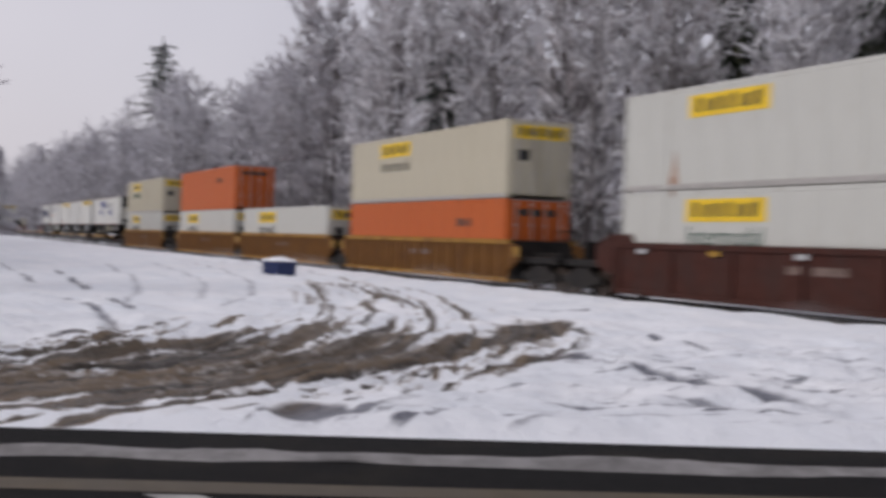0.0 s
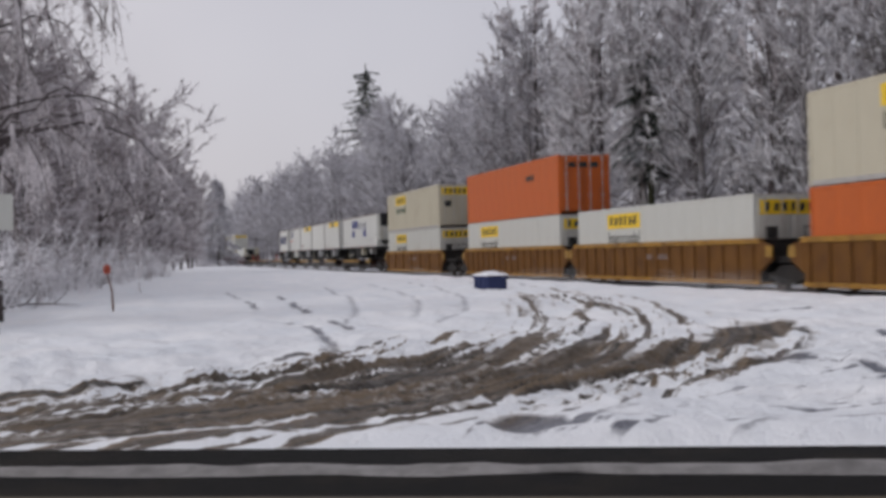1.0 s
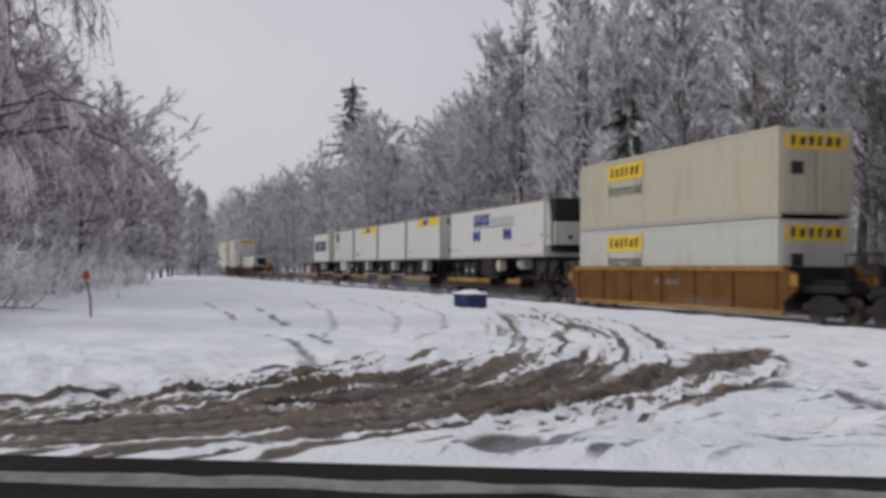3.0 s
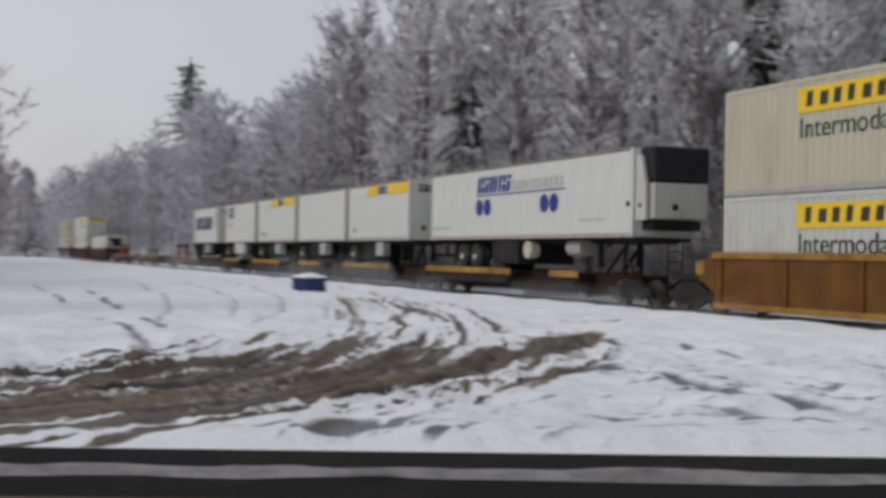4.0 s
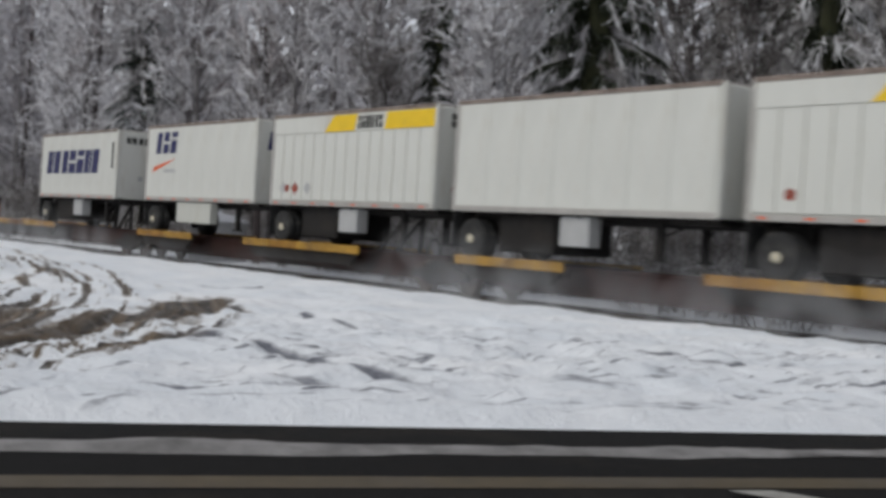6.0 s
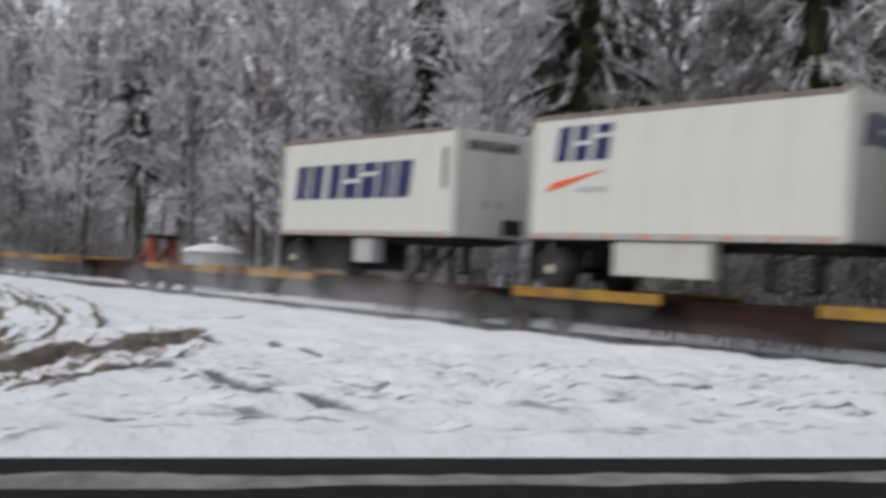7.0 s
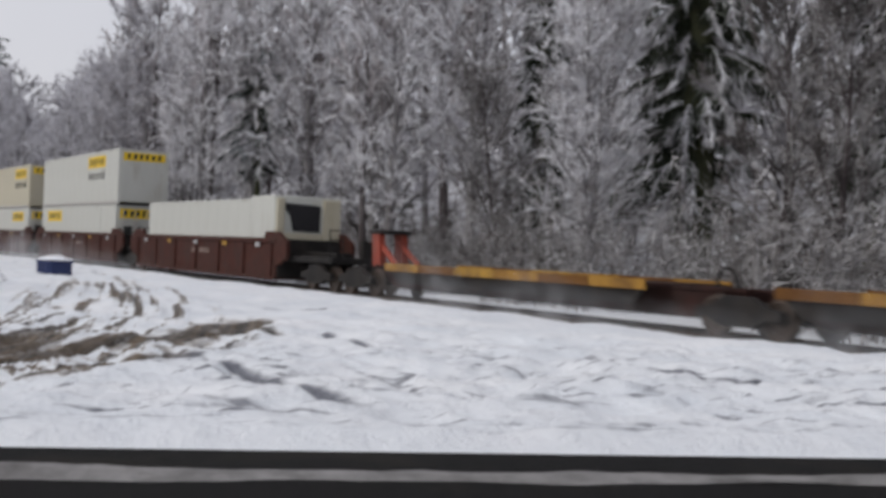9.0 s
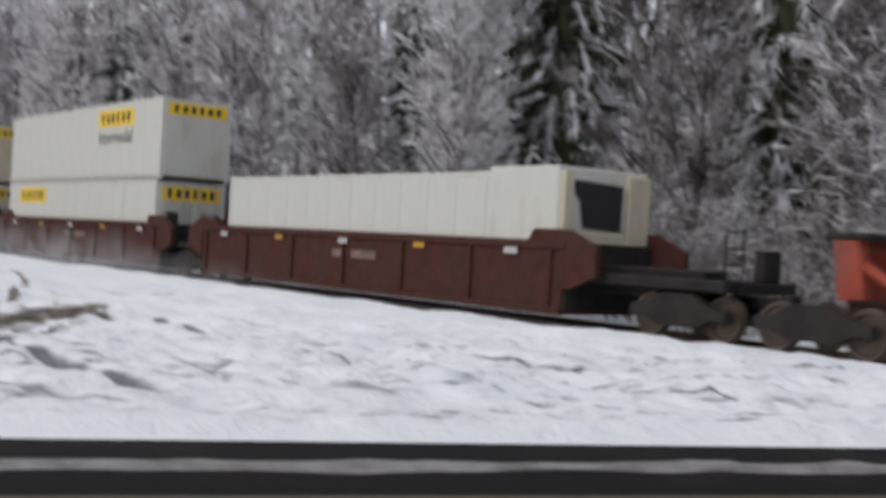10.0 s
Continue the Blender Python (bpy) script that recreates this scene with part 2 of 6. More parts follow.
# ---- building helpers ----
class Geo:
    """Collects boxes, tubes and plates into one mesh."""

    def __init__(self):
        self.v, self.f = [], []

    def add(self, verts, faces):
        k = len(self.v)
        self.v += [tuple(p) for p in verts]
        self.f += [tuple(i + k for i in f) for f in faces]
        return self

    def box(self, x0, x1, y0, y1, z0, z1, c=0.0):
        """A box with its edges chamfered by c."""
        if c <= 0:
            vs = [(x, y, z) for x in (x0, x1) for y in (y0, y1) for z in (z0, z1)]
            return self.add(vs, [(0, 1, 3, 2), (4, 6, 7, 5), (0, 4, 5, 1), (2, 3, 7, 6), (0, 2, 6, 4), (1, 5, 7, 3)])
        vs, key = [], {}
        for i, x in enumerate((x0, x1)):
            for j, y in enumerate((y0, y1)):
                for k, z in enumerate((z0, z1)):
                    sx, sy, sz = (c, -c)[i], (c, -c)[j], (c, -c)[k]
                    for a, p in (("x", (x, y + sy, z + sz)), ("y", (x + sx, y, z + sz)), ("z", (x + sx, y + sy, z))):
                        key[i, j, k, a] = len(vs)
                        vs.append(p)
        fs = []
        for i in (0, 1):
            q = [(0, 0), (0, 1), (1, 1), (1, 0)]
            q = q if i == 0 else q[::-1]
            fs.append([key[i, j, k, "x"] for j, k in q][::-1] if i == 0 else [key[i, j, k, "x"] for j, k in q][::-1])
            fs.append([key[j, i, k, "y"] for j, k in q])
            fs.append([key[j, k, i, "z"] for j, k in q][::-1])
        for i in (0, 1):
            for j in (0, 1):
                fs.append([key[i, j, 0, "x"], key[i, j, 1, "x"], key[i, j, 1, "y"], key[i, j, 0, "y"]])
                fs.append([key[i, 0, j, "x"], key[i, 1, j, "x"], key[i, 1, j, "z"], key[i, 0, j, "z"]])
                fs.append([key[0, i, j, "y"], key[1, i, j, "y"], key[1, i, j, "z"], key[0, i, j, "z"]])
                for k in (0, 1):
                    fs.append([key[i, j, k, "x"], key[i, j, k, "y"], key[i, j, k, "z"]])
        return self.add(vs, fs)

    def tube(self, a, b, ra, rb=None, sides=10, caps=True):
        a, b = Vector(a), Vector(b)
        rb = ra if rb is None else rb
        d = (b - a).normalized()
        u = d.orthogonal().normalized()
        w = d.cross(u)
        vs = []
        for p, r in ((a, ra), (b, rb)):
            vs += [p + (u * math.cos(2 * math.pi * i / sides) + w * math.sin(2 * math.pi * i / sides)) * r for i in range(sides)]
        fs = [(i, (i + 1) % sides, sides + (i + 1) % sides, sides + i) for i in range(sides)]
        if caps:
            fs += [tuple(range(sides))[::-1], tuple(range(sides, 2 * sides))]
        return self.add(vs, fs)

    def lathe(self, centre, axis, profile, sides=20):
        """profile: rows of (along the axis, radius)."""
        c, d = Vector(centre), Vector(axis).normalized()
        u = d.orthogonal().normalized()
        w = d.cross(u)
        vs, fs = [], []
        for h, r in profile:
            vs += [c + d * h + (u * math.cos(2 * math.pi * i / sides) + w * math.sin(2 * math.pi * i / sides)) * r for i in range(sides)]
        for k in range(len(profile) - 1):
            fs += [(k * sides + i, k * sides + (i + 1) % sides, (k + 1) * sides + (i + 1) % sides, (k + 1) * sides + i) for i in range(sides)]
        fs += [tuple(range(sides))[::-1], tuple(range((len(profile) - 1) * sides, len(profile) * sides))]
        return self.add(vs, fs)

    def prism(self, outline, y0, y1):
        """An outline of (x, z) pairs, drawn out from y0 to y1."""
        n = len(outline)
        vs = [(x, y0, z) for x, z in outline] + [(x, y1, z) for x, z in outline]
        return self.add(vs, [tuple(range(n)), tuple(range(n, 2 * n))[::-1]] + [(i, n + i, n + (i + 1) % n, (i + 1) % n) for i in range(n)])

    def mesh(self, name, material, smooth=False):
        me = bpy.data.meshes.new(name)
        me.from_pydata(self.v, [], self.f)
        bm = bmesh.new()
        bm.from_mesh(me)
        bmesh.ops.recalc_face_normals(bm, faces=bm.faces)
        bm.to_mesh(me)
        bm.free()
        if smooth:
            me.shade_smooth()
        me.materials.append(M[material])
        return me


def part(name, geo, material, parent, label="", at=None, smooth=False):
    me = geo.mesh(name, material, smooth) if isinstance(geo, Geo) else geo
    ob = new(name, me)
    ob.parent = parent
    if at is not None:
        ob.matrix_local = at
    if label:
        ob["label"] = label
    return ob


def thing(name, label, category, group="", at=None):
    ob = new(name)
    ob.empty_display_size = 0.2
    if at is not None:
        ob.matrix_world = at
    return tagged(ob, label, category, group)


def lettering(text, width, height, material, name="lettering"):
    """Raised letters in the XZ plane, facing -Y, from x = 0, z = 0."""
    cu = bpy.data.curves.new(name, "FONT")
    cu.body, cu.extrude = text, 0.004
    ob = new(name, cu)
    me = bpy.data.meshes.new_from_object(ob.evaluated_get(bpy.context.evaluated_depsgraph_get()))
    bpy.data.objects.remove(ob)
    co = np.empty(len(me.vertices) * 3)
    me.vertices.foreach_get("co", co)
    co = co.reshape(-1, 3)
    lo, hi = co.min(0), co.max(0)
    out = np.stack([(co[:, 0] - lo[0]) / (hi[0] - lo[0]) * width, -co[:, 2], (co[:, 1] - lo[1]) / (hi[1] - lo[1]) * height], 1)
    me.vertices.foreach_set("co", out.ravel())
    me.materials.clear()
    me.materials.append(M[material])
    me.update()
    return me


MOVING = []
TRACK_Y, RAIL_Z = 20.04, -0.23


def rides(ob, x, z=0.0):
    """Puts a thing on the train; x is its place along the track at 5 s."""
    MOVING.append((ob, x, z))
    ob.matrix_world = pose(x, TRACK_Y, RAIL_Z + z)
    return ob


# ---- ground: snowy lot with muddy wheel tracks, trackbed, wooded rise ----
def value_noise(x, y, seed=0):
    """Smooth noise of 0 to 1 on arrays."""
    xi, yi = np.floor(x).astype(np.int64), np.floor(y).astype(np.int64)
    fx, fy = x - xi, y - yi
    fx, fy = fx * fx * (3 - 2 * fx), fy * fy * (3 - 2 * fy)

    def h(a, b):
        k = (a * 374761393 + b * 668265263 + seed * 974711) & 0xFFFFFFFF
        k = ((k ^ (k >> 13)) * 1274126177) & 0xFFFFFFFF
        return ((k ^ (k >> 16)) & 0xFFFF) / 65535.0

    return (h(xi, yi) * (1 - fx) + h(xi + 1, yi) * fx) * (1 - fy) + (h(xi, yi + 1) * (1 - fx) + h(xi + 1, yi + 1) * fx) * fy


def fbm(x, y, octaves=4, seed=0):
    total, amp, s = 0.0, 0.5, 0.0
    for k in range(octaves):
        total, s = total + amp * value_noise(x * 2 ** k, y * 2 ** k, seed + k), s + amp
        amp *= 0.5
    return total / s


def ease(a, b, x):
    t = np.clip((x - a) / (b - a), 0, 1)
    return t * t * (3 - 2 * t)


def along(points, x, y, step=0.25):
    """Distance along a bent line and offset from it (to its left) for each place."""
    p = np.array(points, float)
    d = np.r_[0, np.cumsum(np.hypot(*np.diff(p, axis=0).T))]
    t = np.arange(0, d[-1], step)
    px, py = np.interp(t, d, p[:, 0]), np.interp(t, d, p[:, 1])
    for _ in range(6):
        px[1:-1], py[1:-1] = (px[:-2] + 2 * px[1:-1] + px[2:]) / 4, (py[:-2] + 2 * py[1:-1] + py[2:]) / 4
    tx, ty = np.gradient(px), np.gradient(py)
    n = np.hypot(tx, ty)
    tx, ty = tx / n, ty / n
    best, s, off = np.full(x.shape, 1e9), np.zeros(x.shape), np.zeros(x.shape)
    for i in range(len(t)):
        dx, dy = x - px[i], y - py[i]
        dd = dx * dx + dy * dy
        m = dd < best
        best[m] = dd[m]
        ahead = (tx[i] * dx + ty[i] * dy)[m]
        side = (tx[i] * dy - ty[i] * dx)[m]
        s[m] = t[i] + np.clip(ahead, -0.6 * step, 0.6 * step)
        off[m] = np.where(side < 0, -1, 1) * np.hypot(side, np.maximum(np.abs(ahead) - 0.6 * step, 0))
    return s, off, d[-1]


ROAD_AT, ROAD_U = (-6.71, 3.0), (0.367, 0.930)


def road_q(x, y):
    """Metres beyond the road's edge (positive on the lot) and along the road."""
    dx, dy = x - ROAD_AT[0], y - ROAD_AT[1]
    return -ROAD_U[1] * dx + ROAD_U[0] * dy, ROAD_U[0] * dx + ROAD_U[1] * dy


def land(x, y):
    """Height of the ground without its snow relief."""
    z = -0.42 * ease(15.2, 18.2, y) * ease(3, 12, road_q(x, y)[0])
    back = ease(30, 75, y) * 13 + ease(75, 200, y) * 25
    left = ease(12, 70, -(y + 6) - 0.10 * (x + 30)) * 12 * ease(-25, -60, x)
    return z + back + left + 0.5 * ease(26, 34, y) * (fbm(x * 0.15, y * 0.15, 3, 9) - 0.3)


def ground_sheet():
    def axis(lo, hi, a, b, fine, mid_lo, mid_hi, mid):
        v = list(np.arange(a, b, fine)) + list(np.arange(mid_lo, a, mid)) + list(np.arange(b, mid_hi, mid))
        s, p = mid, mid_lo
        while p > lo:
            s *= 1.35
            p -= s
            v.append(p)
        s, p = mid, mid_hi
        while p < hi:
            s *= 1.35
            p += s
            v.append(p)
        return np.unique(np.round(v, 4))

    xs = axis(-1500, 1200, -25, -3.5, 0.09, -62, 12, 0.28)
    ys = axis(-1200, 1500, -4.0, 14.0, 0.09, -30, 24, 0.40)
    x, y = np.meshgrid(xs, ys)
    q, r = road_q(x, y)
    lot = ease(-0.05, 0.35, q + 0.25 * (fbm(r * 1.4, q * 0 + 3.3, 3, 5) - 0.5))
    bed = ease(14.5, 17.0, y)
    near = (x > -60) & (x < 6) & (y > -8) & (y < 18)
    mud = np.zeros_like(x)

    # the broad swept band of wheel ruts
    centre = [(-8.9, -7.0), (-8.8, -4.0), (-9.1, -2.3), (-9.8, -0.7), (-10.9, 1.0), (-12.9, 3.2), (-15.9, 5.3), (-19.5, 6.9), (-24.5, 8.4), (-31.0, 10.2), (-40.0, 12.0)]
    s, c, total = along(centre, x[near], y[near])
    half = np.interp(s, [0, 4, 8, 12, 15, 20, total], [1.75, 1.9, 2.5, 2.8, 2.8, 2.2, 1.6])
    w = c / half
    inside = ease(1.25, 0.62, np.abs(w + 0.25 * (fbm(s * 0.6, c * 0.6, 3, 3) - 0.5)))
    strand = fbm(c * 4.6 + 0.6 * fbm(s * 0.5, c, 2, 21), s * 0.30, 4, 7)
    core = ease(1.0, 0.15, np.abs(w + 0.05))
    fade = 0.16 * ease(total - 2.0, total - 14.0, s) + 0.84 * ease(17.0, 10.5, s)
    band = np.zeros_like(x)
    # grey slush tracks fringe the band on the road's side
    fringe = 0.11 * ease(-0.7, -1.0, w) * ease(-2.6, -1.7, w) * ease(2.0, 4.0, s) * ease(9.5, 6.5, s)
    band[near] = np.maximum(inside * (0.35 + 0.65 * core) * fade, fringe)
    bs, bc = np.zeros_like(x), np.zeros_like(x)
    bs[near], bc[near] = s, c
    # the turn-out tip
    s2, c2, t2 = along([(-10.0, 0.8), (-11.4, 2.8), (-12.8, 4.9), (-14.4, 6.7), (-16.9, 8.5)], x[near], y[near])
    m2 = ease(0.85, 0.30, np.abs(c2) + 0.35 * 1.8 * (fbm(s2 * 0.5, c2 * 4.0, 3, 12) - 0.42)) * ease(t2 + 0.2, t2 - 0.5, s2)
    m3 = 0.0
    lines = [
        ([(-80, 15.2), (-60, 14.6), (-47, 13.6), (-36, 12.0), (-28, 9.9), (-22.5, 7.6), (-19, 5.2)], 0.075, 0.50, -0.22),
        ([(-66, 13.4), (-48, 12.4), (-36, 10.6), (-27, 8.2), (-21, 5.6)], 0.07, 0.40, -0.22),
        ([(-58, 11.0), (-44, 9.8), (-33, 8.0), (-25, 5.8), (-20, 3.8)], 0.07, 0.38, -0.2),
        ([(-52, 8.6), (-40, 7.6), (-30, 6.0), (-23, 4.2)], 0.07, 0.36, -0.18),
        ([(-48, 6.2), (-36, 5.2), (-27, 3.8), (-20, 2.2)], 0.07, 0.36, -0.18),
        ([(-45, 2.2), (-26.5, 1.8), (-18.6, 1.7), (-14, 1.2)], 0.07, 0.55, 0.05),
        ([(-43, 3.7), (-25, 2.5), (-18.2, 2.2)], 0.08, 0.65, 0.05),
        ([(-17.5, 8.2), (-14.2, 8.25), (-12.2, 8.38), (-10.6, 8.5)], 0.075, 0.7, -0.14),
        ([(-13.4, 9.2), (-12.6, 10.1), (-12.1, 11.0), (-11.4, 12.4)], 0.075, 0.7, -0.08),
        ([(-10.6, 9.8), (-9.2, 9.72), (-8.4, 9.85), (-8.0, 10.4), (-7.75, 11.1), (-7.7, 12.0)], 0.08, 0.7, -0.14),
        ([(-9.6, 5.8), (-8.3, 6.1), (-7.45, 6.5), (-6.8, 7.0)], 0.08, 0.7, -0.14),
        ([(-12.5, 5.5), (-10.2, 5.38), (-8.4, 5.4), (-7.3, 5.58), (-6.5, 5.75)], 0.08, 0.65, -0.12),
        ([(-9.8, 8.85), (-8.8, 8.7), (-7.4, 8.45), (-6.6, 8.4)], 0.08, 0.55, 0.06),
        ([(-8.6, 4.7), (-7.4, 4.8), (-6.3, 4.92)], 0.08, 0.55, 0.06),
    ]
    for k, (pts, wide, amount, gaps) in enumerate(lines):
        sl, cl, tl = along(pts, x[near], y[near], 0.4)
        broken = ease(0.28 + gaps, 0.46 + gaps, fbm(sl * 0.45, cl * 1.5 + 7 * k, 3, 30 + k))
        m3 = np.maximum(m3, amount * broken * ease(wide * 2.0, wide * 0.5, np.abs(cl)) * ease(0, 1.0, sl) * ease(tl, tl - 1.5, sl))
    # scattered melt patches drawn out along the road
    streak = fbm(r[near] * 0.8, q[near] * 3.4, 4, 55)
    m4 = 0.32 * ease(0.66, 0.72, streak + 0.10 * ease(5.0, 1.0, y[near]) * ease(4, 1, q[near])) * ease(7.5, 3.0, q[near]) * ease(0.1, 0.5, q[near]) * ease(-3, 1, y[near])
    spots = [(-21.2, 11.6, 1.0, 0.28), (-7.85, 10.65, 0.55, 0.14), (-8.0, 1.5, 0.30, 0.42), (-11.0, 5.2, 0.45, 0.26)]
    m5 = 0.0
    for px, py, a, b in spots:
        dq, dr = road_q(x[near], y[near])
        q0, r0 = road_q(np.array(px), np.array(py))
        wob = 0.5 * (fbm(dr * 3, dq * 5, 3, 77) - 0.5)
        m5 = np.maximum(m5, 0.95 * ease(1.15, 0.7, np.hypot((dr - r0) / a, (dq - q0) / b) + wob))
    mm = np.clip(np.maximum.reduce([m2, m3, m4, m5]), 0, 1)
    mud[near] = mm * lot[near]
    brown = np.zeros_like(x)
    brown[near] = np.clip(np.maximum(inside, m2), 0, 1)
    ridges = np.zeros_like(x)
    ridges[near] = -inside * (strand - 0.45) * 0.45 * (0.25 + 0.75 * ease(16.5, 11.0, s))
    lumps = (fbm(x * 0.9, y * 0.9, 5, 2) - 0.5) * 0.20 + (0.5 - np.abs(2 * fbm(x * 2.2, y * 2.2, 4, 17) - 1)) * 0.18 * ease(16, 4, np.abs(q))
    z = land(x, y) + lot * (0.05 + (lumps * (1.5 - 1.0 * band) + ridges) * (0.35 + 0.65 * ease(0.2, 3, q)) * (1 - 0.8 * bed) - 0.07 * np.maximum(mud, band * 0.8)) - 0.02
    z += 0.09 * ease(0.0, 0.25, q) * ease(1.3, 0.3, q) * (fbm(r * 1.2, q, 3, 41) - 0.1)
    z = np.where(q < 0.0, np.minimum(z, -0.015), z)
    ny, nx = x.shape
    i = np.arange(nx * ny).reshape(ny, nx)
    faces = np.stack([i[:-1, :-1], i[:-1, 1:], i[1:, 1:], i[1:, :-1]], -1).reshape(-1, 4)
    me = bpy.data.meshes.new("ground")
    me.vertices.add(nx * ny)
    me.vertices.foreach_set("co", np.stack([x, y, z], -1).astype(np.float32).ravel())
    me.loops.add(faces.size)
    me.loops.foreach_set("vertex_index", faces.ravel().astype(np.int32))
    me.polygons.add(len(faces))
    me.polygons.foreach_set("loop_start", np.arange(0, faces.size, 4, dtype=np.int32))
    me.update(calc_edges=True)
    close = ease(8.5, 3.5, q) * ease(0.15, 0.6, q) * ease(-4, 0, y)
    for key, data in (("mud", mud), ("brown", brown), ("band", band * lot), ("band_s", bs), ("band_c", bc), ("close", close)):
        me.attributes.new(key, "FLOAT", "POINT").data.foreach_set("value", data.astype(np.float32).ravel())
    me.shade_smooth()
    return me


def ground_material():
    m = bpy.data.materials.new("snow_and_mud")
    m.use_nodes = True
    n, l = m.node_tree.nodes, m.node_tree.links
    b = n["Principled BSDF"]
    geo = n.new("ShaderNodeNewGeometry")
    made = []
    for key in ("mud", "brown", "band", "band_s", "band_c", "close"):
        made.append(n.new("ShaderNodeAttribute"))
        made[-1].attribute_name = key
    mud, brown, band, band_s, band_c, close = made

    def noise_of(scale, detail=6, rough=0.6):
        t = n.new("ShaderNodeTexNoise")
        t.inputs["Scale"].default_value, t.inputs["Detail"].default_value, t.inputs["Roughness"].default_value = scale, detail, rough
        l.new(geo.outputs["Position"], t.inputs["Vector"])
        return t.outputs["Fac"]

    def math_of(op, a, c):
        t = n.new("ShaderNodeMath")
        t.operation = op
        for k, v in enumerate((a, c)):
            if isinstance(v, (int, float)):
                t.inputs[k].default_value = v
            else:
                l.new(v, t.inputs[k])
        return t.outputs[0]

    def range_of(v, a, c, lo=0.0, hi=1.0):
        t = n.new("ShaderNodeMapRange")
        for key, val in (("From Min", a), ("From Max", c), ("To Min", lo), ("To Max", hi)):
            t.inputs[key].default_value = val
        l.new(v, t.inputs["Value"])
        return t.outputs[0]

    def mix_of(f, a, c):
        t = n.new("ShaderNodeMix")
        t.data_type = "RGBA"
        l.new(f, t.inputs[0])
        for key, v in (("A", a), ("B", c)):
            if isinstance(v, tuple):
                t.inputs[key].default_value = (*v, 1)
            else:
                l.new(v, t.inputs[key])
        return t.outputs["Result"]

    grain, mid, broad = noise_of(22, 5), noise_of(4.5, 7, 0.65), noise_of(0.5, 4)
    snow = mix_of(range_of(broad, 0.35, 0.65), (0.79, 0.82, 0.86), (0.89, 0.90, 0.92))
    # the mud mask, broken up by finer clods
    def flow_noise(a, c, detail=6):
        """Noise drawn out along the wheel tracks."""
        v, t = n.new("ShaderNodeCombineXYZ"), n.new("ShaderNodeTexNoise")
        l.new(math_of("MULTIPLY", band_s.outputs["Fac"], a), v.inputs[0])
        l.new(math_of("MULTIPLY", band_c.outputs["Fac"], c), v.inputs[1])
        t.inputs["Scale"].default_value, t.inputs["Detail"].default_value = 1.0, detail
        l.new(v.outputs[0], t.inputs["Vector"])
        return t.outputs["Fac"]

    ruts = math_of("ADD", range_of(flow_noise(0.11, 4.2), 0.30, 0.70), math_of("MULTIPLY", math_of("SUBTRACT", band.outputs["Fac"], 0.45), 0.48))
    ruts = math_of("ADD", ruts, range_of(mid, 0.25, 0.75, -0.13, 0.13))
    in_band = math_of("MULTIPLY", range_of(ruts, 0.39, 0.59), range_of(band.outputs["Fac"], 0.02, 0.12))
    # thin dark streaks along the road
    turn, streaks = n.new("ShaderNodeMapping"), n.new("ShaderNodeTexNoise")
    turn.inputs["Rotation"].default_value = (0, 0, -math.atan2(ROAD_U[0], ROAD_U[1]))
    turn.vector_type = "TEXTURE"
    turn.inputs["Scale"].default_value = (0.15, 1.3, 1)
    l.new(geo.outputs["Position"], turn.inputs["Vector"])
    streaks.inputs["Scale"].default_value, streaks.inputs["Detail"].default_value, streaks.inputs["Roughness"].default_value = 1.0, 5, 0.6
    l.new(turn.outputs[0], streaks.inputs["Vector"])
    thin_streaks = math_of("MULTIPLY", range_of(streaks.outputs["Fac"], 0.57, 0.64), close.outputs["Fac"])
    base_mud = math_of("MAXIMUM", math_of("MAXIMUM", mud.outputs["Fac"], in_band), math_of("MULTIPLY", thin_streaks, 0.58))
    sharp = math_of("ADD", base_mud, range_of(mid, 0.25, 0.75, -0.22, 0.22))
    mask = range_of(sharp, 0.22, 0.60)
    thin = range_of(sharp, 0.05, 0.40, 0.0, 0.45)
    wet = mix_of(range_of(grain, 0.3, 0.7), (0.085, 0.09, 0.115), (0.20, 0.205, 0.24))
    soil = mix_of(range_of(flow_noise(0.16, 9.0), 0.40, 0.62), (0.022, 0.0145, 0.008), (0.155, 0.108, 0.064))
    soil = mix_of(range_of(math_of("ADD", math_of("MULTIPLY", noise_of(7, 6), 0.5), math_of("MULTIPLY", flow_noise(0.3, 4.0), 0.5)), 0.55, 0.63, 0.0, 0.62), soil, (0.48, 0.46, 0.44))
    dark = mix_of(range_of(brown.outputs["Fac"], 0.05, 0.4), wet, soil)
    dirty = mix_of(range_of(brown.outputs["Fac"], 0.0, 0.5), (0.46, 0.47, 0.50), (0.42, 0.36, 0.29))
    colour = mix_of(mask, mix_of(thin, snow, dirty), dark)
    # leaf litter and brush showing through the snow on the wooded slopes
    sep = n.new("ShaderNodeSeparateXYZ")
    l.new(geo.outputs["Position"], sep.inputs[0])
    wood = math_of("MULTIPLY", range_of(sep.outputs["Z"], 0.15, 1.2), range_of(noise_of(0.8, 8, 0.7), 0.40, 0.62, 0.25, 0.95))
    colour = mix_of(wood, colour, (0.20, 0.175, 0.175))
    l.new(colour, b.inputs["Base Color"])
    l.new(range_of(mask, 0, 1, 0.8, 0.45), b.inputs["Roughness"])
    bump = n.new("ShaderNodeBump")
    bump.inputs["Strength"].default_value, bump.inputs["Distance"].default_value = 0.75, 0.14
    l.new(math_of("ADD", range_of(mid, 0, 1, 0, 0.7), range_of(grain, 0, 1, 0, 0.25)), bump.inputs["Height"])
    l.new(bump.outputs[0], b.inputs["Normal"])
    return m


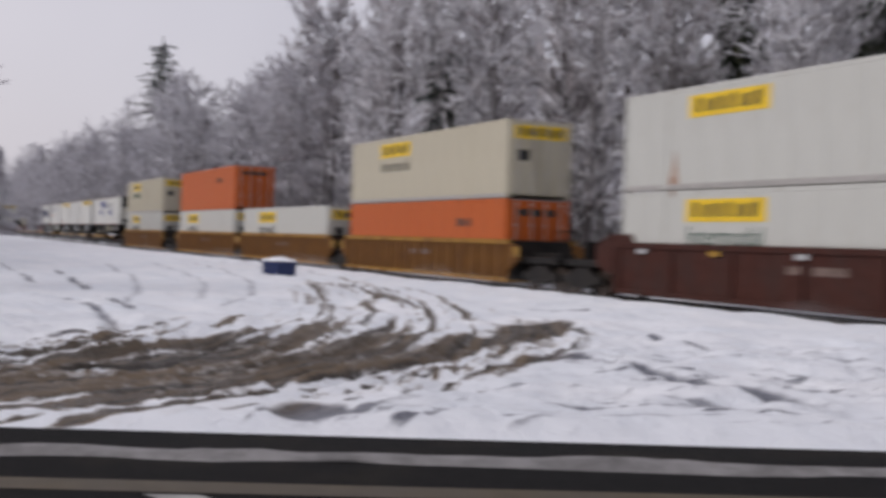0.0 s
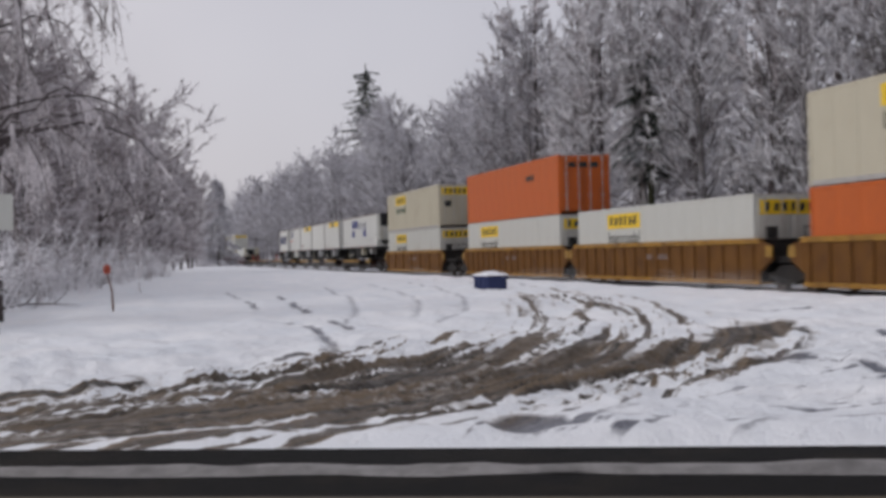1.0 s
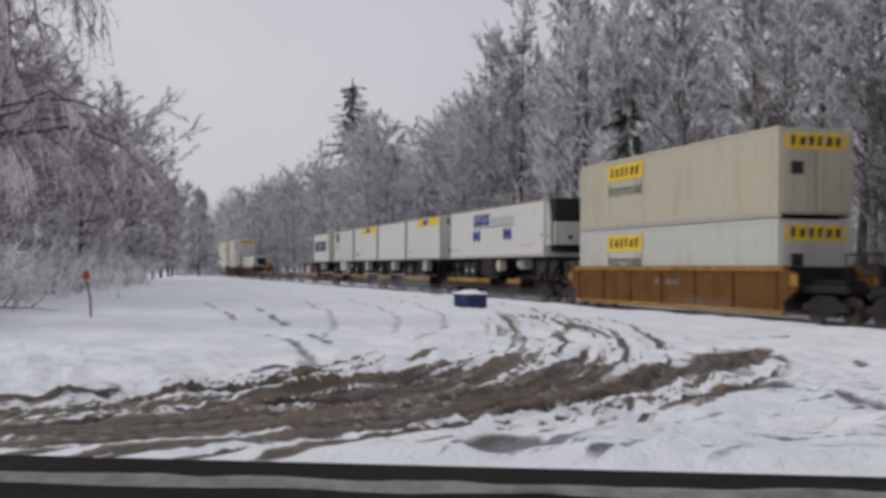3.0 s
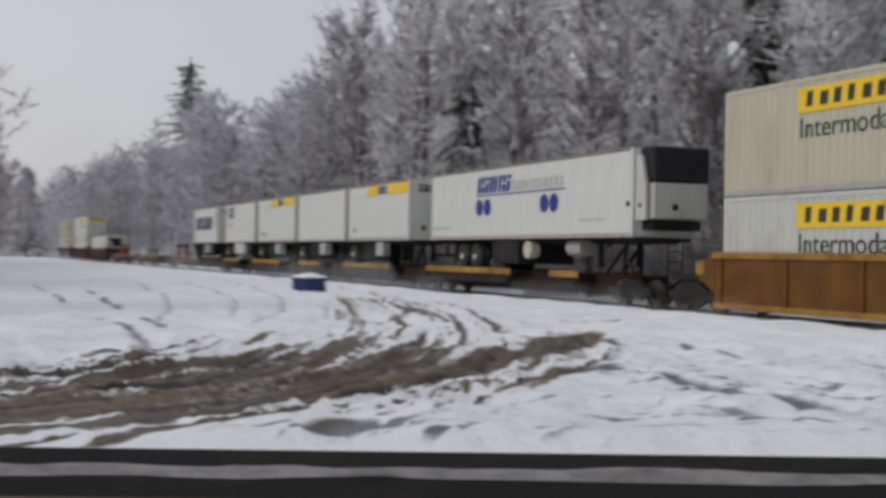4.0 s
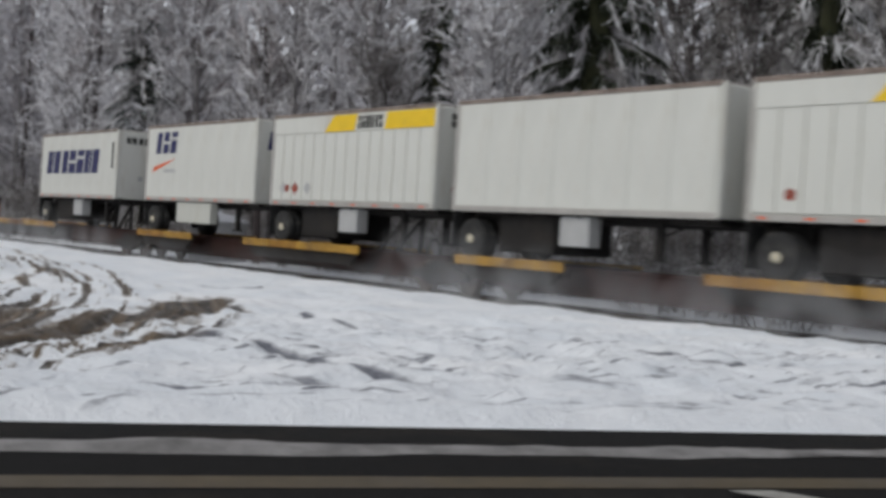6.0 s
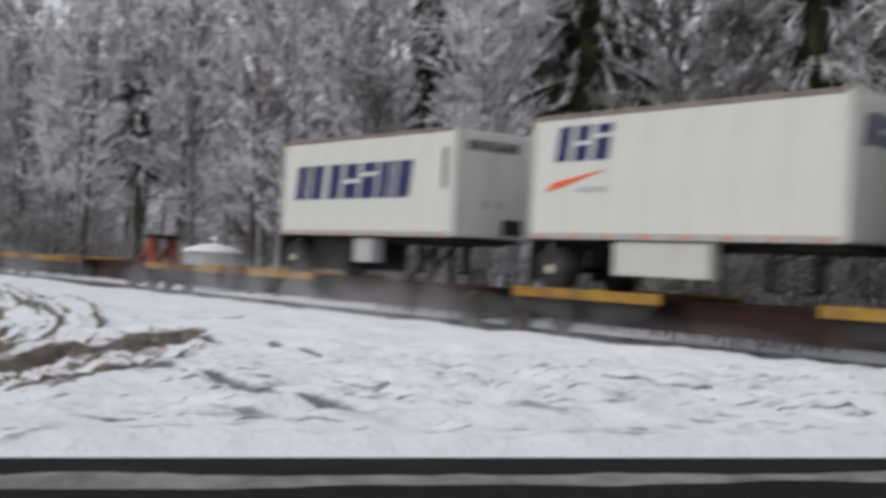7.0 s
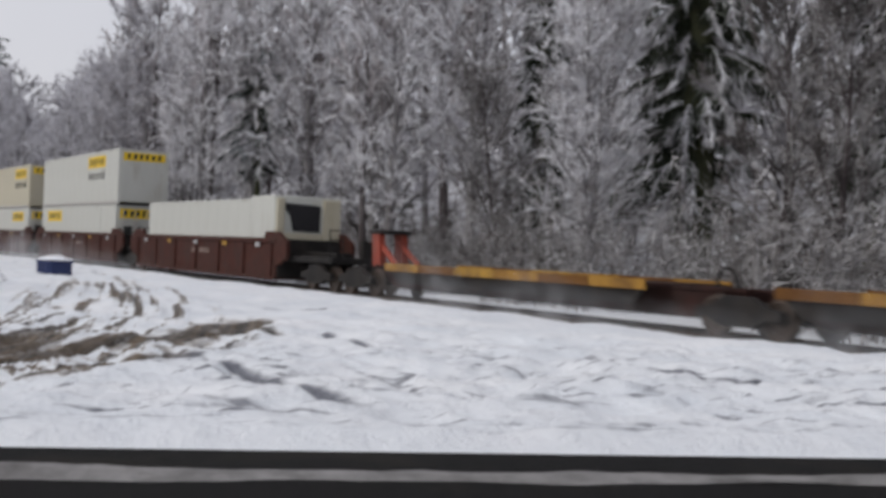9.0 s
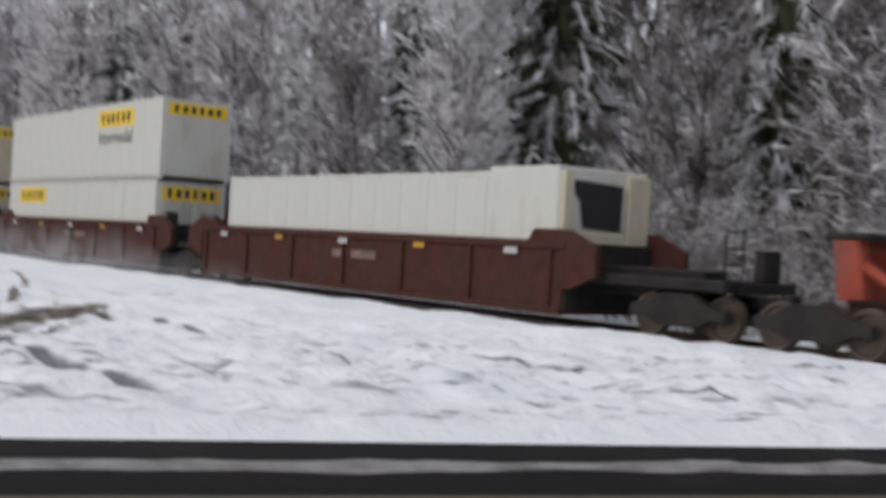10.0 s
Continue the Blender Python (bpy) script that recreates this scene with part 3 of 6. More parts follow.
ground = tagged(new("ground", ground_sheet()), "snow-covered gravel lot with muddy wheel ruts and wooded slopes", "ground", kind="structure")
ground.data.materials.append(ground_material())


# ---- the road in front: wet asphalt, slush ridge, worn yellow line ----
def road_strip(q0, q1, r0, r1, z0, z1, step=0.0, rough_edge=0.0, seed=0, high=0.0):
    """A strip along the road between two offsets from its edge; with a ragged, humped surface where asked."""
    rs = np.arange(r0, r1 + 1e-6, step) if step else np.array([r0, r1])
    qs = np.linspace(q0, q1, 7 if high else 2)
    vs, fs = [], []
    for j, r in enumerate(rs):
        for k, q in enumerate(qs):
            edge = (fbm(np.array(r * 1.3), np.array(k * 9.1), 3, seed) - 0.5) * rough_edge if k in (0, len(qs) - 1) else 0.0
            hump = high * math.sin(math.pi * k / (len(qs) - 1)) * (0.35 + 1.3 * float(fbm(np.array(r * 2.2), np.array(q * 4), 4, seed + 5)) ** 2) if high else 0.0
            qq = q + float(edge)
            vs.append((ROAD_AT[0] - ROAD_U[1] * qq + ROAD_U[0] * r, ROAD_AT[1] + ROAD_U[0] * qq + ROAD_U[1] * r, z1 + hump))
    w = len(qs)
    for j in range(len(rs) - 1):
        for k in range(w - 1):
            fs.append((j * w + k, j * w + k + 1, (j + 1) * w + k + 1, (j + 1) * w + k))
    return Geo().add(vs, fs)


M["top_grime"] = mat("grimy_roof_rail", (0.22, 0.175, 0.15), 0.7, var=0.25, dirt=(0.10, 0.075, 0.06), dirt_amount=0.5, dirt_scale=2.0)
M["asphalt"] = mat("wet_asphalt", (0.010, 0.0095, 0.0095), 0.9, spec=0.1, var=0.25, scale=9, dirt=(0.032, 0.027, 0.02), dirt_amount=0.4, dirt_scale=0.7, bump=0.25, bump_scale=60)
M["line"] = mat("worn_yellow_line", (0.065, 0.045, 0.018), 0.6, var=0.3, scale=6, dirt=(0.06, 0.05, 0.04), dirt_amount=0.7, dirt_scale=1.5)
M["white_line"] = mat("worn_white_line", (0.34, 0.33, 0.30), 0.45, var=0.3, scale=6, dirt=(0.07, 0.065, 0.06), dirt_amount=0.6, dirt_scale=2)
road = tagged(new("road", road_strip(-13.5, -0.02, -300, 60, 0, 0.0).mesh("road", "asphalt")), "wet dark asphalt road with slush and worn markings", "road", kind="structure")
part("slush_ridge", road_strip(-1.02, -0.72, -30, 30, 0, 0.004, 0.12, 0.22, 3, 0.05), "slush", road, "grey slush ridge between the wheel tracks", smooth=True)
part("slush_film", road_strip(-2.75, -2.45, -30, 30, 0, 0.004, 0.12, 0.30, 13, 0.012), "slush", road, "thin grey slush film", smooth=True)
part("yellow_line", road_strip(-1.92, -1.64, -60, 40, 0, 0.005), "line", road, "worn yellow line")
for r0 in (-2.5, 2.9):
    geo = Geo()
    pts = [(-2.05, r0), (-2.05, r0 + 0.28), (-2.75, r0 + 0.9), (-2.75, r0 + 0.62)]
    geo.add([(ROAD_AT[0] - ROAD_U[1] * a + ROAD_U[0] * r, ROAD_AT[1] + ROAD_U[0] * a + ROAD_U[1] * r, 0.022) for a, r in pts], [(0, 1, 2, 3)])
    part("white_marking", geo, "white_line", road, "worn white chevron mark")


# ---- the railway: ballast, ties, rails ----
def ballast_bed():
    xs = np.concatenate([np.arange(-420, -70, 5.0), np.arange(-70, 20, 0.5), np.arange(20, 141, 5.0)])
    prof = [(-3.4, -0.62), (-2.3, -0.36), (-1.55, -0.27), (0, -0.25), (1.55, -0.27), (2.3, -0.36), (3.4, -0.62)]
    vs, fs = [], []
    for x in xs:
        for k, (y, z) in enumerate(prof):
            vs.append((x, TRACK_Y + y, RAIL_Z + z + 0.12 * (float(fbm(np.array(x * 1.7), np.array(y * 2.1), 3, 8)) - 0.5)))
    w = len(prof)
    for j in range(len(xs) - 1):
        fs += [(j * w + k, j * w + k + 1, (j + 1) * w + k + 1, (j + 1) * w + k) for k in range(w - 1)]
    return Geo().add(vs, fs)


track = tagged(new("railway_track", ballast_bed().mesh("railway_track", "ballast")), "railway ballast bed dusted with blown snow", "railway track", kind="structure")
for side in (-1, 1):
    y = TRACK_Y + side * 0.7525
    geo = Geo().prism([(-0.07, -0.17), (0.07, -0.17), (0.07, -0.155), (0.012, -0.14), (0.012, -0.045), (0.036, -0.035), (0.036, 0.0), (-0.036, 0.0), (-0.036, -0.035), (-0.012, -0.045), (-0.012, -0.14), (-0.07, -0.155)], -420, 140)
    part("rail", geo, "rail", track, "worn steel rail", at=Matrix.Translation((0, y, RAIL_Z)) @ Euler((0, 0, radians(-90))).to_matrix().to_4x4())
tie_mesh = Geo().box(-0.11, 0.11, -1.3, 1.3, -0.14, 0.0, 0.015).mesh("tie", "tie")
for k in range(170):
    part("tie", tie_mesh, "tie", track, at=pose(-88 + k * 0.54, TRACK_Y, RAIL_Z - 0.17))


# ---- the freight train ----
def wheelset_truck(parent, x, label="black three-piece railway truck"):
    """Two axles, four wheels, two side frames and a bolster."""
    bolster = Geo().box(-0.22, 0.22, -1.05, 1.05, 0.45, 0.72, 0.04)
    truck = part("truck", bolster, "steel", parent, label, at=pose(x, 0, 0))
    for side in (-1, 1):
        y = side * 1.02
        g = Geo().prism([(-1.18, 0.38), (-1.18, 0.60), (-0.75, 0.66), (-0.35, 0.86), (0.35, 0.86), (0.75, 0.66), (1.18, 0.60), (1.18, 0.38), (0.85, 0.42), (0.45, 0.24), (-0.45, 0.24), (-0.85, 0.42)], y - 0.09, y + 0.09)
        for s in (-0.14, 0, 0.14):
            g.tube((s, y - side * 0.0, 0.28), (s, y, 0.60), 0.055, sides=8)
        part("side_frame", g, "steel", truck)
        for ax in (-0.89, 0.89):
            part("wheel", Geo().lathe((ax, side * 0.7525, 0.425), (0, side, 0), [(-0.075, 0.455), (-0.045, 0.455), (-0.04, 0.425), (0.07, 0.42), (0.07, 0.35), (0.03, 0.32), (0.03, 0.13), (0.09, 0.11), (0.09, 0.04)], 24), "rail", truck)
    for ax in (-0.89, 0.89):
        part("axle", Geo().tube((ax, -0.95, 0.425), (ax, 0.95, 0.425), 0.075, sides=10), "steel", truck)
    return truck


def coupler(parent, x0, x1):
    g = Geo().box(min(x0, x1), max(x0, x1), -0.10, 0.10, 0.68, 0.88, 0.02)
    xe = x1
    g.box(xe - 0.16, xe + 0.16, -0.17, 0.17, 0.62, 0.96, 0.04)
    part("coupler", g, "steel", parent)


def well_car(x0, x1, paint, truck_xs, left_end=True, right_end=True, ribbed=False, label=""):
    """A well unit round a container from x0 to x1; the trucks stand at truck_xs."""
    mid, h = (x0 + x1) / 2, (x1 - x0) / 2
    car = thing("well_car", label, "railway wagon", "wagons of the train")
    rides(car, mid)
    a, b = -h - 0.35, h + 0.35
    for side in (-1, 1):
        y = side * 1.30
        g = Geo().box(a, b, y - 0.035, y + 0.035, 0.32, 1.62, 0.01)
        # yellow wagons: web and ribs are darker and browner than the chords
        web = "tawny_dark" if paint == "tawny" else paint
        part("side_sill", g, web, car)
        g = Geo().box(a - 0.1, b + 0.1, y - 0.10, y + 0.10, 1.56, 1.74, 0.02)
        part("top_chord", g, paint, car)
        g = Geo().box(a, b, y - 0.08, y + 0.08, 0.20, 0.36, 0.02)
        part("bottom_chord", g, paint, car)
        step = 1.05 if ribbed else 2.7
        k = int((b - a - 0.6) / step)
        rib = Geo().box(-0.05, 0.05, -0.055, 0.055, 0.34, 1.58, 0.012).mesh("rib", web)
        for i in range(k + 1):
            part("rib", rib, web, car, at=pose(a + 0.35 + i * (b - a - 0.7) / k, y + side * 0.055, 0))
        # brown wagons have raised end gussets; the yellow ones a low chamfered corner with a bright plate
        for s, xe in ((-1, a), (1, b)):
            if paint == "brown":
                g = Geo().prism([(xe, 1.70), (xe - s * 1.1, 1.70), (xe - s * 0.9, 1.98), (xe + s * 0.15, 1.98), (xe + s * 1.0, 1.62), (xe + s * 1.0, 1.05), (xe + s * 0.2, 0.75), (xe, 0.75)], y - 0.07, y + 0.07)
                part("end_gusset", g, paint, car)
            else:
                g = Geo().prism([(xe, 1.66), (xe + s * 0.75, 1.50), (xe + s * 0.75, 1.02), (xe, 0.62)], y - 0.05, y + 0.05)
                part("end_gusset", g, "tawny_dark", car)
                g = Geo().box(min(xe + s * 0.45, xe + s * 0.85), max(xe + s * 0.45, xe + s * 0.85), y + side * 0.06 - 0.012, y + side * 0.06 + 0.012, 1.12, 1.48, 0.008)
                part("end_plate", g, "deck_yellow", car, "bright yellow corner plate")
        if paint == "brown":
            for i in range(5):
                xt = a + 1.6 + i * (b - a - 3.2) / 4
                part("tag", Geo().box(xt - 0.22, xt + 0.22, y + side * 0.105 - 0.006, y + side * 0.105 + 0.006, 1.42, 1.56, 0.003), "deck_yellow" if i % 2 else "fade", car, "small worn reflective tag")
        for u0, u1 in ((-0.6, -0.02), (0.35, 1.5)):
            part("stencil", Geo().box(u0, u1, y + side * 0.04 - 0.004, y + side * 0.04 + 0.004, 1.06, 1.26), "dim", car, "faded unreadable stencil")
    part("floor", Geo().box(a, b, -1.26, 1.26, 0.22, 0.30, 0.01), paint, car)
    for s, xe, coupled in ((-1, a, left_end), (1, b, right_end)):
        tx = (truck_xs[0] if s < 0 else truck_xs[1]) - mid
        part("end_platform", Geo().box(min(xe, tx + s * 1.1), max(xe, tx + s * 1.1), -1.05, 1.05, 0.92, 1.14, 0.03), "steel", car, "sooty end platform")
        part("draft_sill", Geo().box(min(xe, tx), max(xe, tx), -0.35, 0.35, 0.70, 1.30, 0.03), "steel", car)
        part("bulkhead", Geo().box(xe - 0.06, xe + 0.06, -1.28, 1.28, 0.3, 1.72, 0.01), "steel", car)
        if coupled:
            coupler(car, tx + s * 0.9, tx + s * 1.75)
            g = Geo()
            for z in (1.15, 1.45, 1.75, 2.05):
                g.tube((tx + s * 1.15, -1.15, z), (tx + s * 1.15, -0.65, z), 0.018, sides=6)
            for yy in (-1.15, -0.65):
                g.tube((tx + s * 1.15, yy, 0.9), (tx + s * 1.15, yy, 2.1), 0.02, sides=6)
            part("ladder", g, "steel", car)
            part("handbrake_box", Geo().box(tx + s * 0.7, tx + s * 0.95, 0.2, 0.75, 1.14, 1.75, 0.03), "steel", car)
    wheelset_truck(car, truck_xs[1] - mid)
    if left_end:
        wheelset_truck(car, truck_xs[0] - mid)
    return car


CACHE = {}


def cached(key, make):
    if key not in CACHE:
        CACHE[key] = make()
    return CACHE[key]


def corrugated(length, z0, z1, pitch=0.275, depth=0.03):
    """A ribbed side sheet facing -Y at y = 0."""
    xs, ys = [], []
    n = int(length / pitch)
    p = length / n
    for i in range(n):
        for u, d in ((0, 0), (0.36, 0), (0.5, 1), (0.86, 1)):
            xs.append(-length / 2 + (i + u) * p)
            ys.append(d * depth)
    xs.append(length / 2)
    ys.append(0)
    m = len(xs)
    vs = [(x, y, z) for z in (z0, z1) for x, y in zip(xs, ys)]
    return Geo().add(vs, [(i, i + 1, m + i + 1, m + i) for i in range(m - 1)])


def yellow_panel(parent, x, z, wide=3.4, tall=0.62, y=-1.305, bars=6, rot=None):
    """The plain yellow name panel with dark blocks in place of its name."""
    at = rot or pose(x, y, z)
    board = part("name_panel", cached(("panel", wide, tall), lambda: Geo().box(-wide / 2, wide / 2, -0.006, 0.006, -tall / 2, tall / 2, 0.002).mesh("name_panel", "logo")), "logo", parent, "yellow panel with dark block marks", at=at)
    w = wide * 0.86 / bars
    for i in range(bars):
        k = (i * 7) % 3
        top = tall * (0.34, 0.26, 0.30)[k]
        mark = cached(("mark", wide, tall, bars, k), lambda: Geo().prism([(-w * 0.34, -tall * 0.28), (w * (0.10, 0.24, 0.18)[k], -tall * 0.28), (w * (0.18, 0.32, 0.26)[k], top), (-w * 0.26, top)], -0.012, -0.004).mesh("block_mark", "ink"))
        part("block_mark", mark, "ink", board, at=pose(-wide * 0.43 + (i + 0.5) * w, 0, 0))
    return board


def container(x0, x1, z, paint, logo_from_left=None, word="", word_paint="ink", doors=True, label="", end_logo=True, small_mark=None, ribs=False, reefer=False, post_at=None):
    """A long domestic container, 2.6 m wide and 2.86 m high."""
    mid, L, H = (x0 + x1) / 2, x1 - x0, 2.84
    box = thing("container", label, "container", "containers on the train")
    rides(box, mid, z)
    part("core", Geo().box(-L / 2 + 0.04, L / 2 - 0.04, -1.255, 1.255, 0.10, H - 0.05), paint, box)
    if ribs:
        sheet = cached(("rib", round(L, 2), paint), lambda: corrugated(L - 0.3, 0.14, H - 0.10).mesh("side_panel", paint))
        for side in (-1, 1):
            part("side_panel", sheet, paint, box, at=pose(0, side * 1.295, 0, 0, 0, 0 if side < 0 else 180))
    else:
        # flat sheets with pressed seams every 1.2 m
        for side in (-1, 1):
            n = 13
            w = (L - 0.3) / n
            sheet = cached(("sheet", round(w, 3), paint), lambda: Geo().box(-w / 2 + 0.006, w / 2 - 0.006, -0.02, 0.02, 0.14, H - 0.10, 0.005).mesh("side_panel", paint))
            for i in range(n):
                part("side_panel", sheet, paint, box, at=pose(-L / 2 + 0.15 + (i + 0.5) * w, side * 1.275, 0))
    for side in (-1, 1):
        part("top_rail", Geo().box(-L / 2, L / 2, side * 1.25 - 0.055, side * 1.25 + 0.055, H - 0.12, H, 0.012), paint, box)
        part("bottom_rail", Geo().box(-L / 2, L / 2, side * 1.25 - 0.06, side * 1.25 + 0.06, 0.0, 0.16, 0.012), paint if paint == "orange" else "alloy", box)
        for s in (-1, 1):
            part("corner_post", Geo().box(s * (L / 2 - 0.07) - 0.075, s * (L / 2 - 0.07) + 0.075, side * 1.24 - 0.075, side * 1.24 + 0.075, 0, H, 0.015), paint, box)
        if post_at is not None:
            part("stacking_post", Geo().box(post_at - mid - 0.10, post_at - mid + 0.10, side * 1.26 - 0.06, side * 1.26 + 0.06, 0.02, H + 0.004, 0.012), paint, box)
    part("roof", Geo().box(-L / 2 + 0.05, L / 2 - 0.05, -1.24, 1.24, H - 0.05, H - 0.012), "grey_roof", box, "grimy grey roof sheet")
    e = L / 2
    if doors:
        for y0, y1 in ((-1.2, -0.01), (0.01, 1.2)):
            door = part("door", Geo().box(e - 0.02, e + 0.035, y0 + 0.02, y1 - 0.02, 0.16, H - 0.14, 0.012), paint, box)
            for yy in (y0 + 0.28, y1 - 0.28):
                g = Geo().tube((e + 0.075, yy, 0.1), (e + 0.075, yy, H - 0.08), 0.022, sides=8)
                for z1 in (0.2, 0.9, 1.9, H - 0.2):
                    g.box(e + 0.03, e + 0.10, yy - 0.05, yy + 0.05, z1 - 0.04, z1 + 0.04)
                part("lock_rod", g, "alloy", door)
        if end_logo:
            yellow_panel(box, 0, 0, 2.2, 0.5, rot=pose(e + 0.045, 0, H - 0.45, 0, 0, 90), bars=6)
            part("placard", Geo().box(e + 0.037, e + 0.045, -0.95, -0.45, 1.35, 1.75), "ink", box)
    else:
        part("end_wall", Geo().box(e - 0.02, e + 0.02, -1.17, 1.17, 0.14, H - 0.12, 0.01), paint, box)
        if end_logo:
            yellow_panel(box, 0, 0, 2.2, 0.42, rot=pose(e + 0.028, 0, H - 0.40, 0, 0, 90), bars=6)
    if reefer:
        recess = Geo().add([(xx, yy, zz) for xx in (e - 0.05, e + 0.10) for yy, zz in ((-0.92, 2.66), (0.46, 2.60), (0.44, 1.62), (-0.62, 1.66), (-0.72, 2.20), (-0.92, 2.42))], [(0, 1, 2, 3, 4, 5), (11, 10, 9, 8, 7, 6)] + [(i, 6 + i, 6 + (i + 1) % 6, (i + 1) % 6) for i in range(6)])
        part("machinery_recess", recess, "grille", box, "black machinery opening")
        part("end_frame", Geo().box(e - 0.02, e + 0.14, -1.28, -0.98, 0.02, H, 0.03), "cream", box)
        part("end_frame", Geo().box(e - 0.02, e + 0.14, 0.60, 1.28, 0.02, H, 0.03), "cream", box)
        part("end_frame", Geo().box(e - 0.02, e + 0.12, -0.97, 0.59, 0.02, 1.56, 0.03), "cream", box)
        part("collar", Geo().box(e - 2.3, e - 0.03, -1.33, 1.33, 0.05, H + 0.10, 0.03), "white", box, "slightly larger white end section")
    if logo_from_left is not None:
        yellow_panel(box, -L / 2 + logo_from_left, H - 0.56)
    if word:
        part("lettering", cached(("word", word, word_paint), lambda: lettering(word, 3.2, 0.5, word_paint)), word_paint, box, "dark lettering", at=pose(-L / 2 + (logo_from_left or 4) - 1.6, -1.30, H - 1.50))
    if small_mark is not None:
        for i in range(3):
            part("block_mark", Geo().box(small_mark + i * 0.44, small_mark + i * 0.44 + 0.34, -1.306, -1.298, H - 1.02, H - 0.72), "ink", box, "small dark block marks")
            part("block_mark", Geo().box(e + 0.04, e + 0.05, -0.8 + i * 0.56, -0.4 + i * 0.56, H - 0.62, H - 0.36), "ink", box)
    return box


FLOOR, MIDZ = 0.38, 3.25
W_LABEL = "white shipping container with yellow panel"
well_car(80.51, 96.66, "brown", (77.9, 99.3), label="rusty brown well wagon with two stacked containers")
container(80.51, 96.66, FLOOR, "white", 4.9, "Intermodal", "green_ink", label=W_LABEL + ", in the brown well", post_at=85.0 - 2.4)
container(80.51, 96.66, MIDZ, "white", 4.9, label=W_LABEL + ", rust-streaked, stacked on top", post_at=85.0 - 2.4)
stained = MOVING[-1][0]
part("rust_streak", Geo().prism([(-5.75, 0.16), (-5.30, 0.16), (-5.42, 0.75), (-5.50, 1.15), (-5.58, 0.7)], -1.300, -1.296), "rust", stained, "rust stain running to a point")
part("rust_streak", Geo().prism([(-5.6, -0.02), (-5.45, -0.02), (-5.5, -0.25)], -1.320, -1.312), "rust", stained)
wb = dict(ribbed=True)
well_car(56.66, 72.85, "tawny", (54.95, 75.1), left_end=False, label="weathered yellow well wagon with ribbed sides", **wb)
container(56.66, 72.85, FLOOR, "orange", small_mark=4.0, end_logo=False, label="orange steel shipping container in a yellow well wagon", post_at=69.6)
container(56.66, 72.85, MIDZ, "cream", 5.4, "Intermodal", label="cream shipping container with yellow panel, atop an orange one", post_at=69.6)
well_car(37.15, 53.24, "tawny", (35.9, 54.95), left_end=False, label="weathered yellow well wagon with a single container", **wb)
container(37.15, 53.24, FLOOR, "white", 5.2, "Intermodal", label="single white shipping container low in its well")
well_car(18.54, 34.65, "tawny", (16.9, 35.9), label="weathered yellow-brown well wagon under an orange container", **wb)
container(18.54, 34.65, FLOOR, "white", 4.4, "Intermodal", label="white shipping container beneath an orange one", post_at=31.4)
container(18.54, 34.65, MIDZ, "orange", small_mark=3.2, end_logo=False, label="bright orange shipping container stacked on a white one")
well_car(-4.84, 11.48, "tawny", (-6.6, 13.7), label="orange-brown well wagon with two pale containers")
container(-4.84, 11.48, FLOOR, "white", 4.7, "Intermodal", label="white shipping container beneath a tan one", ribs=True)
container(-4.84, 11.48, MIDZ, "cream", 4.7, "Intermodal", "green_ink", label="tan ribbed shipping container stacked on a white one", ribs=True)


